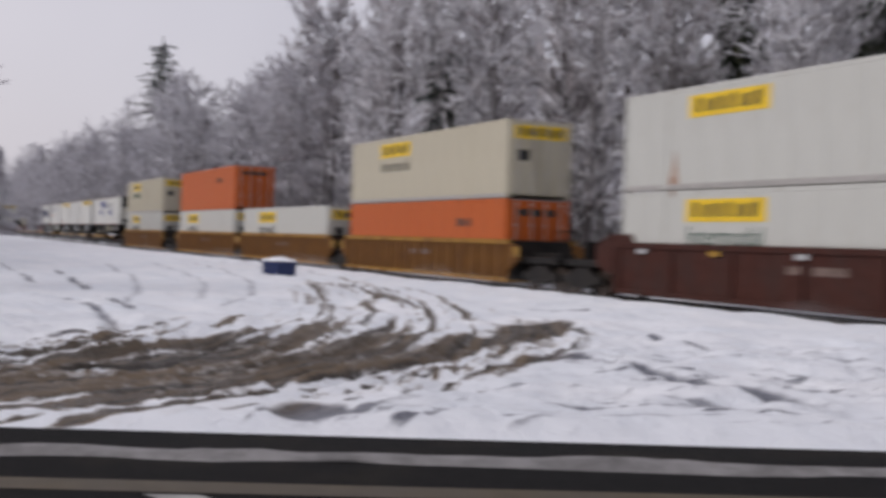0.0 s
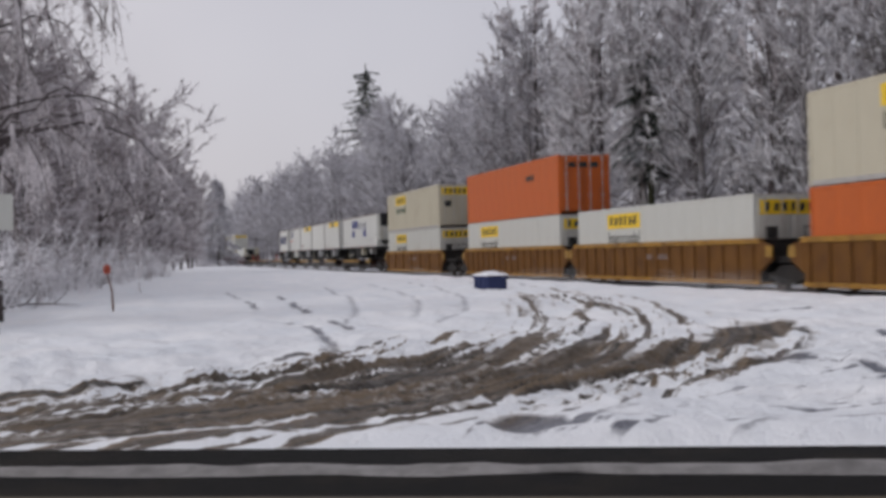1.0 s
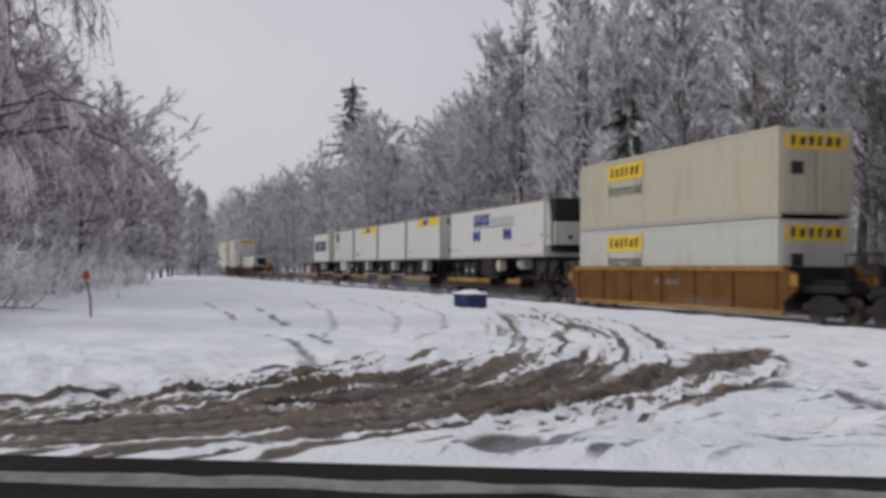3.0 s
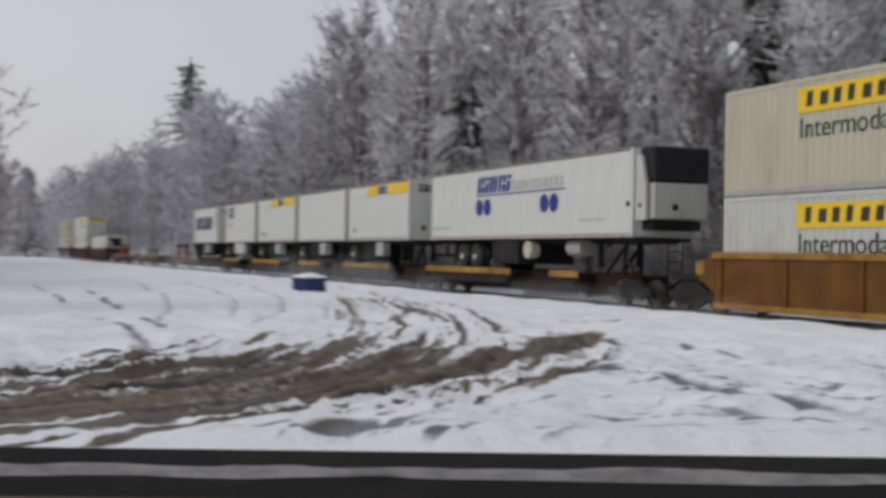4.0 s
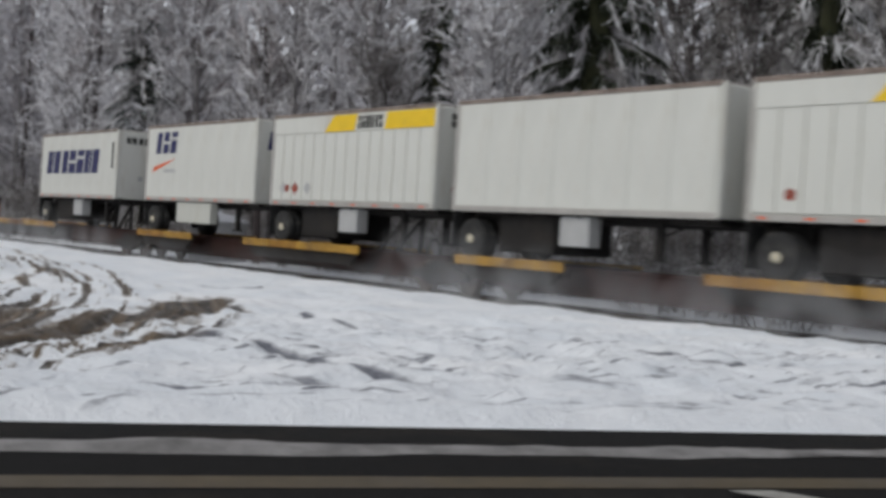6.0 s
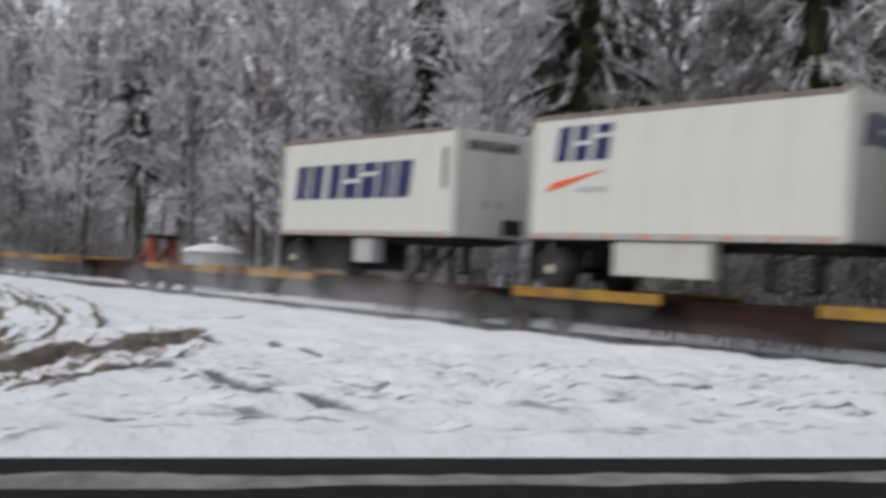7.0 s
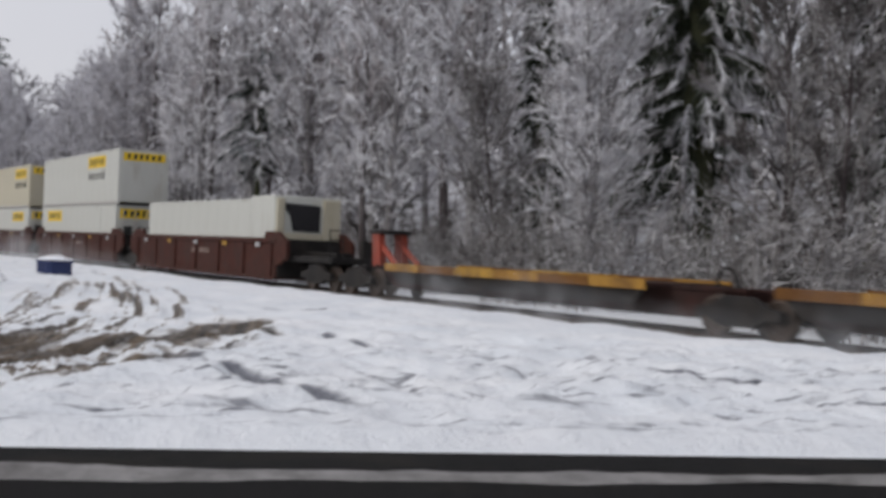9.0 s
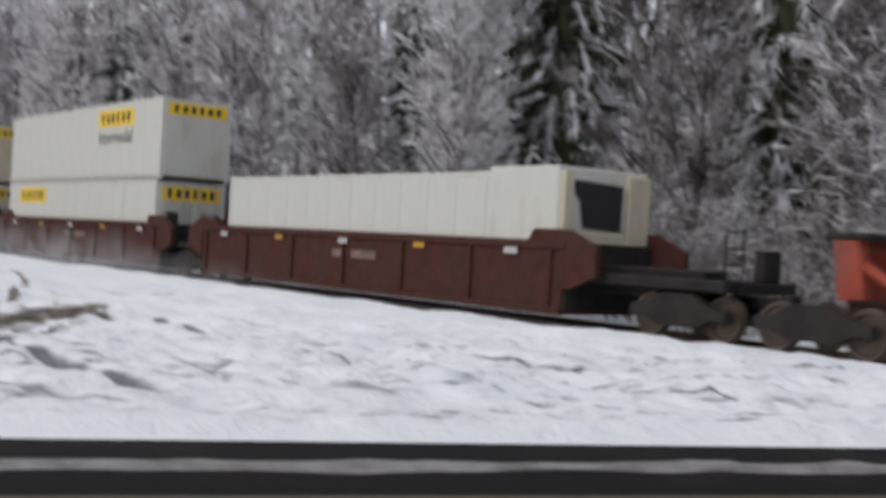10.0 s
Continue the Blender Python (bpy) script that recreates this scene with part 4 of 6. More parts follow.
def spine_car(x0, x1, left_truck=True, hitch=None, platforms=(), label=""):
    """One unit of a spine wagon between the truck centres x0 and x1; platforms: stretches that carry wheels."""
    mid = (x0 + x1) / 2
    car = thing("spine_car", label, "railway wagon", "wagons of the train")
    rides(car, mid)
    a, b = x0 - mid, x1 - mid
    part("centre_sill", Geo().prism([(a + 0.3, 0.95), (b - 0.3, 0.95), (b - 0.3, 0.68), (b - 1.9, 0.30), (a + 1.9, 0.30), (a + 0.3, 0.68)], -0.50, 0.50), "blackish_brown", car)
    for side in (-1, 1):
        part("sill_flange", Geo().box(a + 0.3, b - 0.3, side * 0.42 - 0.12, side * 0.42 + 0.12, 0.90, 0.99, 0.01), "blackish_brown", car)
    for p0, p1, shade in platforms:
        p0, p1 = p0 - mid, p1 - mid
        deck = part("deck_platform", Geo().box(p0, p1, -1.26, 1.26, 0.93, 1.01, 0.01), "blackish_brown", car)
        for side in (-1, 1):
            n = max(1, round((p1 - p0) / 1.9))
            w = (p1 - p0) / n
            for i in range(n):
                part("edge_strip", Geo().box(p0 + i * w + 0.01, p0 + (i + 1) * w - 0.01, side * 1.29 - 0.035, side * 1.29 + 0.035, 0.86, 1.09, 0.012), ("deck_yellow" if (i + shade) % 3 else "tawny") if shade < 5 else ("tawny", "tawny_dark", "tawny", "tawny_dark", "deck_yellow")[(i + shade) % 5], deck)
        # near-black strips added to stand for the shade under the deck
        for side in (-1, 1):
            part("shade_stringer", Geo().prism([(p0 + 0.1, 0.92), (p1 - 0.1, 0.92), (p1 - 0.6, 0.52), (p0 + 0.6, 0.52)], side * 1.16 - 0.05, side * 1.16 + 0.05), "steel", deck, "added dark stringer for the shadowed gap below the deck")
        for k in range(3):
            xc = p0 + (k + 0.5) * (p1 - p0) / 3
            part("cross_bearer", Geo().prism([(xc - 0.08, 0.93), (xc + 0.08, 0.93), (xc + 0.08, 0.70), (xc - 0.08, 0.70)], -1.2, 1.2), "blackish_brown", deck)
    if hitch is not None:
        hx, up = hitch[0] - mid, hitch[1]
        if up:
            g = Geo()
            for side in (-1, 1):
                g.tube((hx - 0.1, side * 0.35, 0.95), (hx + 0.05, side * 0.28, 2.02), 0.07, sides=8)
                g.tube((hx - 1.25, side * 0.30, 0.98), (hx, side * 0.28, 1.95), 0.06, sides=8)
            g.box(hx - 0.25, hx + 0.35, -0.45, 0.45, 1.98, 2.10, 0.03)
        else:
            g = Geo()
            for side in (-1, 1):
                g.tube((hx + hitch[2] * 1.3, side * 0.42, 1.0), (hx, side * 0.34, 1.72), 0.10, sides=8)
            for y0, y1 in ((-0.52, -0.30), (0.30, 0.52)):
                part("hitch_leg", Geo().prism([(hx - 0.10, 0.95), (hx + 0.42, 0.95), (hx + 0.24, 1.98), (hx - 0.24, 1.98)], y0, y1), "hitch_red", car, "grimy red hitch leg")
            part("hitch_head", Geo().box(hx - 0.42, hx + 0.46, -0.56, 0.56, 1.98, 2.12, 0.04), "steel", car, "sooty black hitch plate")
        part("hitch", g, "hitch_red" if not up else "steel", car, "raised trailer hitch" if up else "red folded trailer hitch")
    hose = Geo()
    for k in range(10):
        a0, a1 = math.pi * k / 10, math.pi * (k + 1) / 10
        hose.tube((b - 0.5 + 0.3 * math.cos(a0), -0.9, 1.0 + 0.42 * math.sin(a0)), (b - 0.5 + 0.3 * math.cos(a1), -0.9, 1.0 + 0.42 * math.sin(a1)), 0.04, sides=6)
    part("hose_hoop", hose, "steel", car, "black hose hoop")
    part("brake_pipe", Geo().tube((a + 2, -0.45, 0.55), (b - 2, -0.45, 0.55), 0.035, sides=6), "steel", car)
    wheelset_truck(car, b)
    if left_truck:
        wheelset_truck(car, a)
    return car


S_LABEL = "low brown spine wagon, yellow deck edges"
spine_car(-27.2, -9.9, False, (-11.5, True), [(-26.3, -18.0, 0), (-14.9, -12.9, 1)], label=S_LABEL + " under a long trailer")
spine_car(-46.9, -27.2, False, (-30.4, True), [(-46.0, -42.0, 1), (-37.9, -30.9, 0)], label=S_LABEL + " under two short trailers")
spine_car(-66.9, -46.9, False, (-49.6, True), [(-65.6, -61.0, 0), (-57.2, -50.4, 2)], label=S_LABEL + " under two short trailers")
spine_car(-88.0, -66.9, False, (-70.0, True), [(-86.6, -74.5, 5)], label=S_LABEL + ", half empty")
spine_car(-106.4, -88.0, False, (-88.1, False, -1), [(-105.2, -93.0, 6)], label=S_LABEL + ", empty, red hitch folded")
spine_car(-123.4, -106.4, True, (-123.2, False, 1), [(-121.0, -109.0, 7)], label=S_LABEL + ", empty with red hitch")


def road_wheel(parent, x, y, side):
    tyre = part("tyre", cached("tyre", lambda: Geo().lathe((0, 0, 0), (0, 1, 0), [(-0.26, 0.30), (-0.26, 0.44), (-0.22, 0.50), (-0.03, 0.50), (0.0, 0.46), (0.03, 0.50), (0.22, 0.50), (0.26, 0.44), (0.26, 0.30)], 28).mesh("tyre", "rubber", True)), "rubber", parent, at=pose(x, y, 0.5))
    part("rim", cached("rim", lambda: Geo().lathe((0, -0.20, 0), (0, -1, 0), [(0.0, 0.30), (0.05, 0.30), (0.055, 0.26), (0.0, 0.20), (0.03, 0.12), (0.10, 0.10), (0.11, 0.03)], 20).mesh("rim", "hub", True)), "hub", tyre, "cream-painted hub", at=pose(0, 0, 0, 0, 0, 0 if side < 0 else 180))


def trailer(x0, x1, kind, label, marks=None, axles=1, ribs=False):
    """A highway van trailer, nose towards +X; it stands on the deck. Heights are above its wheels."""
    mid, L = (x0 + x1) / 2, x1 - x0
    base, top = 1.20, 3.97
    van = thing("semi_trailer", label, "trailer", "trailers on the train")
    rides(van, mid, 1.01)
    e = L / 2
    paint = "van_white"
    part("core", Geo().box(-e + 0.03, e - 0.03, -1.25, 1.25, base, top - 0.04), paint, van)
    n = max(3, round(L / 1.22))
    w = (L - 0.16) / n
    for side in (-1, 1):
        if ribs:
            n2 = round(L / 0.6)
            w2 = (L - 0.16) / n2
            sheet = cached(("vr", round(w2, 3)), lambda: Geo().box(-w2 / 2 + 0.02, w2 / 2 - 0.02, -0.024, 0.024, base + 0.14, top - 0.62, 0.012).mesh("side_panel", paint))
            for i in range(n2):
                part("side_panel", sheet, paint, van, at=pose(-e + 0.08 + (i + 0.5) * w2, side * 1.262, 0))
            part("upper_panel", Geo().box(-e + 0.06, e - 0.06, side * 1.266 - 0.02, side * 1.266 + 0.02, top - 0.60, top - 0.06, 0.004), paint, van)
        else:
            sheet = cached(("vs", round(w, 3)), lambda: Geo().box(-w / 2 + 0.004, w / 2 - 0.004, -0.02, 0.02, base + 0.12, top - 0.06, 0.004).mesh("side_panel", paint))
            for i in range(n):
                part("side_panel", sheet, paint, van, at=pose(-e + 0.08 + (i + 0.5) * w, side * 1.262, 0))
        part("bottom_rail", Geo().box(-e, e, side * 1.265 - 0.045, side * 1.265 + 0.045, base - 0.02, base + 0.12, 0.012), "alloy", van)
        part("top_rail", Geo().box(-e, e, side * 1.265 - 0.04, side * 1.265 + 0.04, top - 0.10, top + 0.01, 0.012), "top_grime", van)
        if kind != "plain":
            tape = cached(("tape", side), lambda: Geo().box(-0.09, 0.09, side * 1.315 - 0.004, side * 1.315 + 0.004, base + 0.02, base + 0.07).mesh("tape_mark", "red"))
            k = int(L / 1.0)
            for i in range(k):
                part("tape_mark", tape, "red", van, "worn red tape mark", at=pose(-e + 0.4 + i * (L - 0.8) / max(1, k - 1), 0, 0))
        for s in (-1, 1):
            part("corner_post", Geo().box(s * e - 0.07, s * e + 0.07, side * 1.245 - 0.06, side * 1.245 + 0.06, base, top, 0.04), "alloy" if s < 0 else paint, van)
    part("roof", Geo().box(-e + 0.03, e - 0.03, -1.24, 1.24, top - 0.035, top + 0.004), "grey_roof", van, "grimy roof sheet")
    part("nose", Geo().box(e - 0.03, e + 0.05, -1.20, 1.20, base + 0.02, top - 0.05, 0.03), paint, van)
    part("rear_door", Geo().box(-e - 0.04, -e + 0.03, -1.19, -0.01, base + 0.05, top - 0.1, 0.01), paint, van)
    part("rear_door", Geo().box(-e - 0.04, -e + 0.03, 0.01, 1.19, base + 0.05, top - 0.1, 0.01), paint, van)
    for i in range(int(L / 0.6)):
        xx = -e + 0.3 + i * 0.6
        part("cross_member", cached("cross_member", lambda: Geo().box(-0.03, 0.03, -1.2, 1.2, base - 0.10, base, 0.004).mesh("cross_member", "steel")), "steel", van, at=pose(xx, 0, 0))
    for yy in (-0.5, 0.5):
        part("frame_rail", Geo().box(-e + 0.1, e - 0.1, yy - 0.05, yy + 0.05, base - 0.20, base - 0.104, 0.01), "steel", van)
    ax0 = -e + (0.75 if axles == 1 else 3.3)
    for i in range(axles):
        ax = ax0 + i * 1.25
        part("axle", Geo().tube((ax, -0.95, 0.5), (ax, 0.95, 0.5), 0.07), "steel", van)
        for yy in (-0.52, 0.52):
            part("suspension", Geo().box(ax - 0.55, ax + 0.35, yy - 0.1, yy + 0.1, 0.58, base - 0.05, 0.03), "steel", van)
        for side in (-1, 1):
            road_wheel(van, ax, side * 1.0, side)
    for side in (-1, 1):
        part("mud_flap", Geo().box(ax0 - 0.72, ax0 - 0.70, side * 0.98 - 0.3, side * 0.98 + 0.3, 0.25, base, 0.004), "rubber", van)
    g = Geo().box(-e - 0.02, -e + 0.06, -1.1, 1.1, 0.48, 0.58, 0.01)
    for yy in (-0.5, 0.5):
        g.box(-e - 0.01, -e + 0.05, yy - 0.05, yy + 0.05, 0.5, base)
    part("rear_guard", g, "steel", van)
    lx = e - (2.7 if axles > 1 else 1.9)
    for side in (-1, 1):
        g = Geo().box(lx - 0.08, lx + 0.08, side * 0.75 - 0.08, side * 0.75 + 0.08, 0.28, base, 0.01)
        g.box(lx - 0.14, lx + 0.14, side * 0.75 - 0.14, side * 0.75 + 0.14, 0.24, 0.30, 0.01)
        g.tube((lx, side * 0.75, 0.75), (lx + 0.75, side * 0.45, base - 0.05), 0.03, sides=6)
        part("landing_leg", g, "steel", van)
    part("kingpin_plate", Geo().box(e - 1.5, e - 0.1, -1.0, 1.0, base - 0.14, base - 0.02, 0.01), "steel", van)
    if kind == "reefer":
        part("nose_fairing", Geo().prism([(e + 0.03, 1.72), (e + 0.62, 1.72), (e + 0.62, 2.75), (e + 0.34, 3.70), (e + 0.03, 3.78)], -1.16, -1.04), "white", van, "white cheek beside the refrigeration unit")
        unit = part("refrigeration_unit", Geo().box(e + 0.05, e + 0.80, -0.98, 1.02, 1.75, 2.86, 0.05), "white", van, "white refrigeration unit on the nose")
        part("intake", Geo().box(e + 0.045, e + 0.82, -1.0, 1.05, 2.90, 3.98, 0.06), "grille", unit, "black intake section")
        part("vent", Geo().box(e + 0.79, e + 0.815, -0.30, -0.10, 2.02, 2.20), "grille", unit)
        part("latch", Geo().box(e + 0.24, e + 0.40, -1.172, -1.158, 2.10, 2.24), "ink", van)
        part("skirt_frame", Geo().box(e - 0.05, e + 0.62, -0.9, 0.9, 1.40, 1.72, 0.04), "steel", van)
        part("hatch", Geo().box(e - 0.28, e - 0.06, -1.292, -1.282, 2.15, 2.30), "ink", van)
        part("fuel_tank", Geo().lathe((e - 7.2, -1.15, 0.78), (0, -1, 0), [(-0.35, 0.28), (0, 0.33), (0.04, 0.31)], 20), "hub", van, "round cream tank end")
        part("tank_body", Geo().tube((e - 4.6, -0.75, 0.85), (e - 3.6, -0.75, 0.85), 0.28, sides=18), "alloy", van)
        part("wheel_box", Geo().box(-e + 6.0, -e + 8.2, -1.2, 1.2, 0.25, base - 0.05, 0.04), "steel", van)
    elif kind == "skirt":
        part("side_box", Geo().box(-0.2 - 1.35, -0.2 + 1.3, -1.22, -0.9, 0.42, base - 0.04, 0.03), "white", van, "white underslung side box")
    else:
        part("bogie_box", Geo().box(-e + 1.5, -e + 3.5, -1.0, 1.0, 0.22, base - 0.05, 0.05), "steel", van, "black sliding bogie frame")
        part("tool_box", Geo().box(-0.4, 0.55, -1.15, -0.75, 0.45, base - 0.06, 0.02), "fade", van)
    if marks:
        marks(van, e, base, top)
    return van


NEAR = -1.292


def slab(outline):
    return Geo().prism(outline, NEAR - 0.005, NEAR + 0.005)


def block_letters(parent, x, z, width, height, count, material, slant=0.0, label="dark block lettering", gap=0.22, face=None):
    """Plain slanted blocks the size of type, standing for a name."""
    w = width / count
    forms = (((0, 0.86, 0, 1),), ((0, 1, 0, 0.44), (0, 0.92, 0.56, 1)), ((0, 0.62, 0, 1), (0.74, 1, 0, 1)), ((0.08, 0.94, 0, 1),), ((0, 1, 0, 0.62), (0, 1, 0.74, 1)))
    for i in range(count):
        x0, wide = x + i * w, w * (1 - gap)
        g = Geo()
        for u0, u1, v0, v1 in forms[(i * 3 + count) % 5]:
            shape = [(x0 + u * wide + slant * height * v, z + v * height) for u, v in ((u0, v0), (u1, v0), (u1, v1), (u0, v1))]
            g.prism(shape, *((NEAR - 0.005, NEAR + 0.005) if face is None else (-0.005, 0.005)))
        part("block_mark", g, material, parent, label if i == 0 else "", at=face)


def alliance_marks(van, e, base, top):
    x = -e + 4.7
    block_letters(van, x, 2.98, 3.0, 0.62, 8, "blue", 0.22, "blue slanted block lettering")
    block_letters(van, x + 3.1, 2.98, 4.1, 0.36, 11, "fade", 0.05, "grey block lettering", gap=0.3)
    part("underline", slab([(x - 0.05, 2.86), (x + 7.2, 2.86), (x + 7.2, 2.91), (x - 0.05, 2.91)]), "blue", van)
    for cx in (x + 0.25, x + 0.98, x + 5.7, x + 6.42):
        part("disc", Geo().lathe((cx, NEAR - 0.006, 2.42), (0, 1, 0), [(0, 0.33), (0.012, 0.33)], 24), "blue", van, "solid blue disc")
    part("faded_print", slab([(x - 4.6, base + 0.42), (x - 2.6, base + 0.42), (x - 2.6, base + 0.50), (x - 4.6, base + 0.50)]), "fade", van)
    part("faded_print", slab([(e - 3.2, base + 0.6), (e - 1.6, base + 0.6), (e - 1.6, base + 0.54), (e - 3.2, base + 0.54)]), "fade", van)


def band_marks(long_band):
    def marks(van, e, base, top):
        z0, z1 = top - 0.60, top - 0.12
        x0 = -e + (2.6 if long_band else 3.0)
        part("yellow_band", slab([(x0, z0), (x0 + 1.6, z0), (x0 + 1.75, z1), (x0 + 0.5, z1)]), "logo", van, "yellow swept band")
        part("yellow_band", slab([(x0 + 3.1, z0), (e + 0.02, z0), (e + 0.02, z1), (x0 + 3.2, z1)]), "logo", van)
        block_letters(van, x0 + 1.78, z0 + 0.06, 1.25, 0.36, 6, "ink", 0.05, "black block lettering")
        front = pose(e + 0.055, 0, 0, 0, 0, 90)
        block_letters(van, -0.8, z0 + 0.02, 1.5, 0.36, 6, "ink", 0.0, "black block lettering", face=front)
        part("yellow_band", Geo().prism([(0.85, z0 - 0.25), (1.15, z0 - 0.25), (1.15, z1), (0.85, z1)], -0.005, 0.005), "logo", van, at=front)
        part("emblem", Geo().lathe((-e + 1.0, NEAR - 0.006, base + 0.50), (0, 1, 0), [(0, 0.12), (0.012, 0.12)], 16), "hitch_red", van)
        part("emblem", Geo().lathe((e + 0.052, -0.55, base + 0.55), (1, 0, 0), [(0, 0.13), (0.012, 0.13)], 16), "hitch_red", van)
        part("air_box", Geo().box(e + 0.05, e + 0.35, 0.35, 0.8, base + 0.1, base + 0.5, 0.03), "steel", van)
        if not long_band:
            for i, c in enumerate(("fade", "hitch_red", "fade")):
                cx, cz = -e + 0.75 + i * 0.72, base + 0.50
                part("placard", slab([(cx, cz - 0.2), (cx + 0.2, cz), (cx, cz + 0.2), (cx - 0.2, cz)]), c, van)
    return marks


def swoosh_marks(van, e, base, top):
    block_letters(van, -e + 0.75, top - 1.05, 1.85, 0.78, 3, "navy", 0.16, "navy slanted block lettering", gap=0.25)
    part("swoosh", slab([(-e + 0.50, base + 1.02), (-e + 0.72, base + 1.24), (-e + 2.45, base + 1.52), (-e + 1.5, base + 1.26)]), "red", van, "orange-red swoosh")
    part("faded_print", slab([(-e + 1.55, base + 1.02), (-e + 2.45, base + 1.02), (-e + 2.45, base + 1.14), (-e + 1.55, base + 1.14)]), "fade", van)
    front = pose(e + 0.055, 0, 0, 0, 0, 90)
    block_letters(van, -0.9, top - 1.0, 1.6, 0.6, 3, "navy", 0.16, face=front)


def word_marks(van, e, base, top):
    block_letters(van, -e + 0.75, base + 1.02, 6.1, 0.98, 7, "navy", 0.16, "large navy block lettering", gap=0.16)
    front = pose(e + 0.055, 0, 0, 0, 0, 90)
    block_letters(van, -0.9, top - 0.55, 1.75, 0.26, 7, "ink", 0.0, face=front)
    part("vertical_label", slab([(e - 0.45, top - 1.55), (e - 0.30, top - 1.55), (e - 0.30, top - 0.5), (e - 0.45, top - 0.5)]), "ink", van)
    for dy in (-0.25, 0.2):
        part("emblem", Geo().lathe((e + 0.052, dy, base + 0.85), (1, 0, 0), [(0, 0.14), (0.012, 0.14)], 4), "fade", van)
    part("air_box", Geo().box(e + 0.05, e + 0.35, 0.3, 0.75, base + 0.1, base + 0.5, 0.03), "steel", van)


trailer(-25.79, -9.64, "reefer", "long white refrigerated trailer with blue block lettering", alliance_marks, 2)
trailer(-36.97, -28.54, "pup", "short white ribbed trailer with a yellow top band", band_marks(True), 1, True)
trailer(-46.22, -37.71, "plain", "short plain white trailer, unmarked", None, 1)
trailer(-55.60, -47.15, "pup", "short white trailer with a faded yellow band", band_marks(False), 1, True)
trailer(-65.14, -56.75, "skirt", "short white trailer with navy blocks and orange-red swoosh", swoosh_marks, 1)
trailer(-76.60, -68.09, "pup", "short white trailer with large navy block lettering", word_marks, 1)

well_car(-145.9, -129.7, "brown", (-147.9, -126.4), left_end=False, label="rusty brown well wagon with one white reefer container")
container(-144.6, -129.6, FLOOR, "white", doors=False, end_logo=False, reefer=True, label="white refrigerated container with black machinery end")
well_car(-166.4, -150.0, "brown", (-168.2, -147.9), left_end=False, label="rusty brown well wagon with two stacked white containers")
container(-166.4, -150.2, FLOOR, "white", 3.2, label=W_LABEL + ", low in the well", post_at=-153.2)
container(-166.4, -150.0, MIDZ, "white", 12.2, "Intermodal", doors=False, label="off-white shipping container with yellow panels, stacked on top")
well_car(-186.6, -170.4, "brown", (-188.4, -168.2), label="rusty brown well wagon with stacked cream containers")
container(-186.6, -170.4, FLOOR, "white", 13.0, label=W_LABEL + ", lower of two")
container(-186.6, -170.4, MIDZ, "cream", 13.4, "Intermodal", doors=False, label="cream shipping container atop a white one")


# ---- trees ----
def unit(v):
    return v / np.maximum(np.linalg.norm(v, axis=-1, keepdims=True), 1e-9)


def blades(rng, base, way, length, width, droop=0.0):
    """One narrow triangle for each twig; returns its three corners."""
    n = len(base)
    side = unit(np.cross(way, unit(rng.normal(size=(n, 3)))))
    tip = base + way * length[:, None]
    tip[:, 2] -= droop * length
    return np.stack([base - side * width[:, None] / 2, base + side * width[:, None] / 2, tip], 1)


def blade_mesh(name, tris, material):
    me = bpy.data.meshes.new(name)
    n = len(tris)
    me.vertices.add(3 * n)
    me.vertices.foreach_set("co", tris.astype(np.float32).ravel())
    me.loops.add(3 * n)
    me.loops.foreach_set("vertex_index", np.arange(3 * n, dtype=np.int32))
    me.polygons.add(n)
    me.polygons.foreach_set("loop_start", np.arange(0, 3 * n, 3, dtype=np.int32))
    me.update(calc_edges=True)
    me.materials.append(M[material])
    return me


def limb_tubes(geo, paths, radii, sides=5):
    """Tapered tubes along the rows of points."""
    for path, r0 in zip(paths, radii):
        k = len(path)
        vs, fs = [], []
        for i, p in enumerate(path):
            d = Vector(path[min(i + 1, k - 1)]) - Vector(path[max(i - 1, 0)])
            u = d.orthogonal().normalized()
            w = d.normalized().cross(u)
            r = r0 * (1 - 0.88 * i / (k - 1))
            vs += [Vector(p) + (u * math.cos(2 * math.pi * j / sides) + w * math.sin(2 * math.pi * j / sides)) * r for j in range(sides)]
        for i in range(k - 1):
            fs += [(i * sides + j, i * sides + (j + 1) % sides, (i + 1) * sides + (j + 1) % sides, (i + 1) * sides + j) for j in range(sides)]
        geo.add(vs, fs)


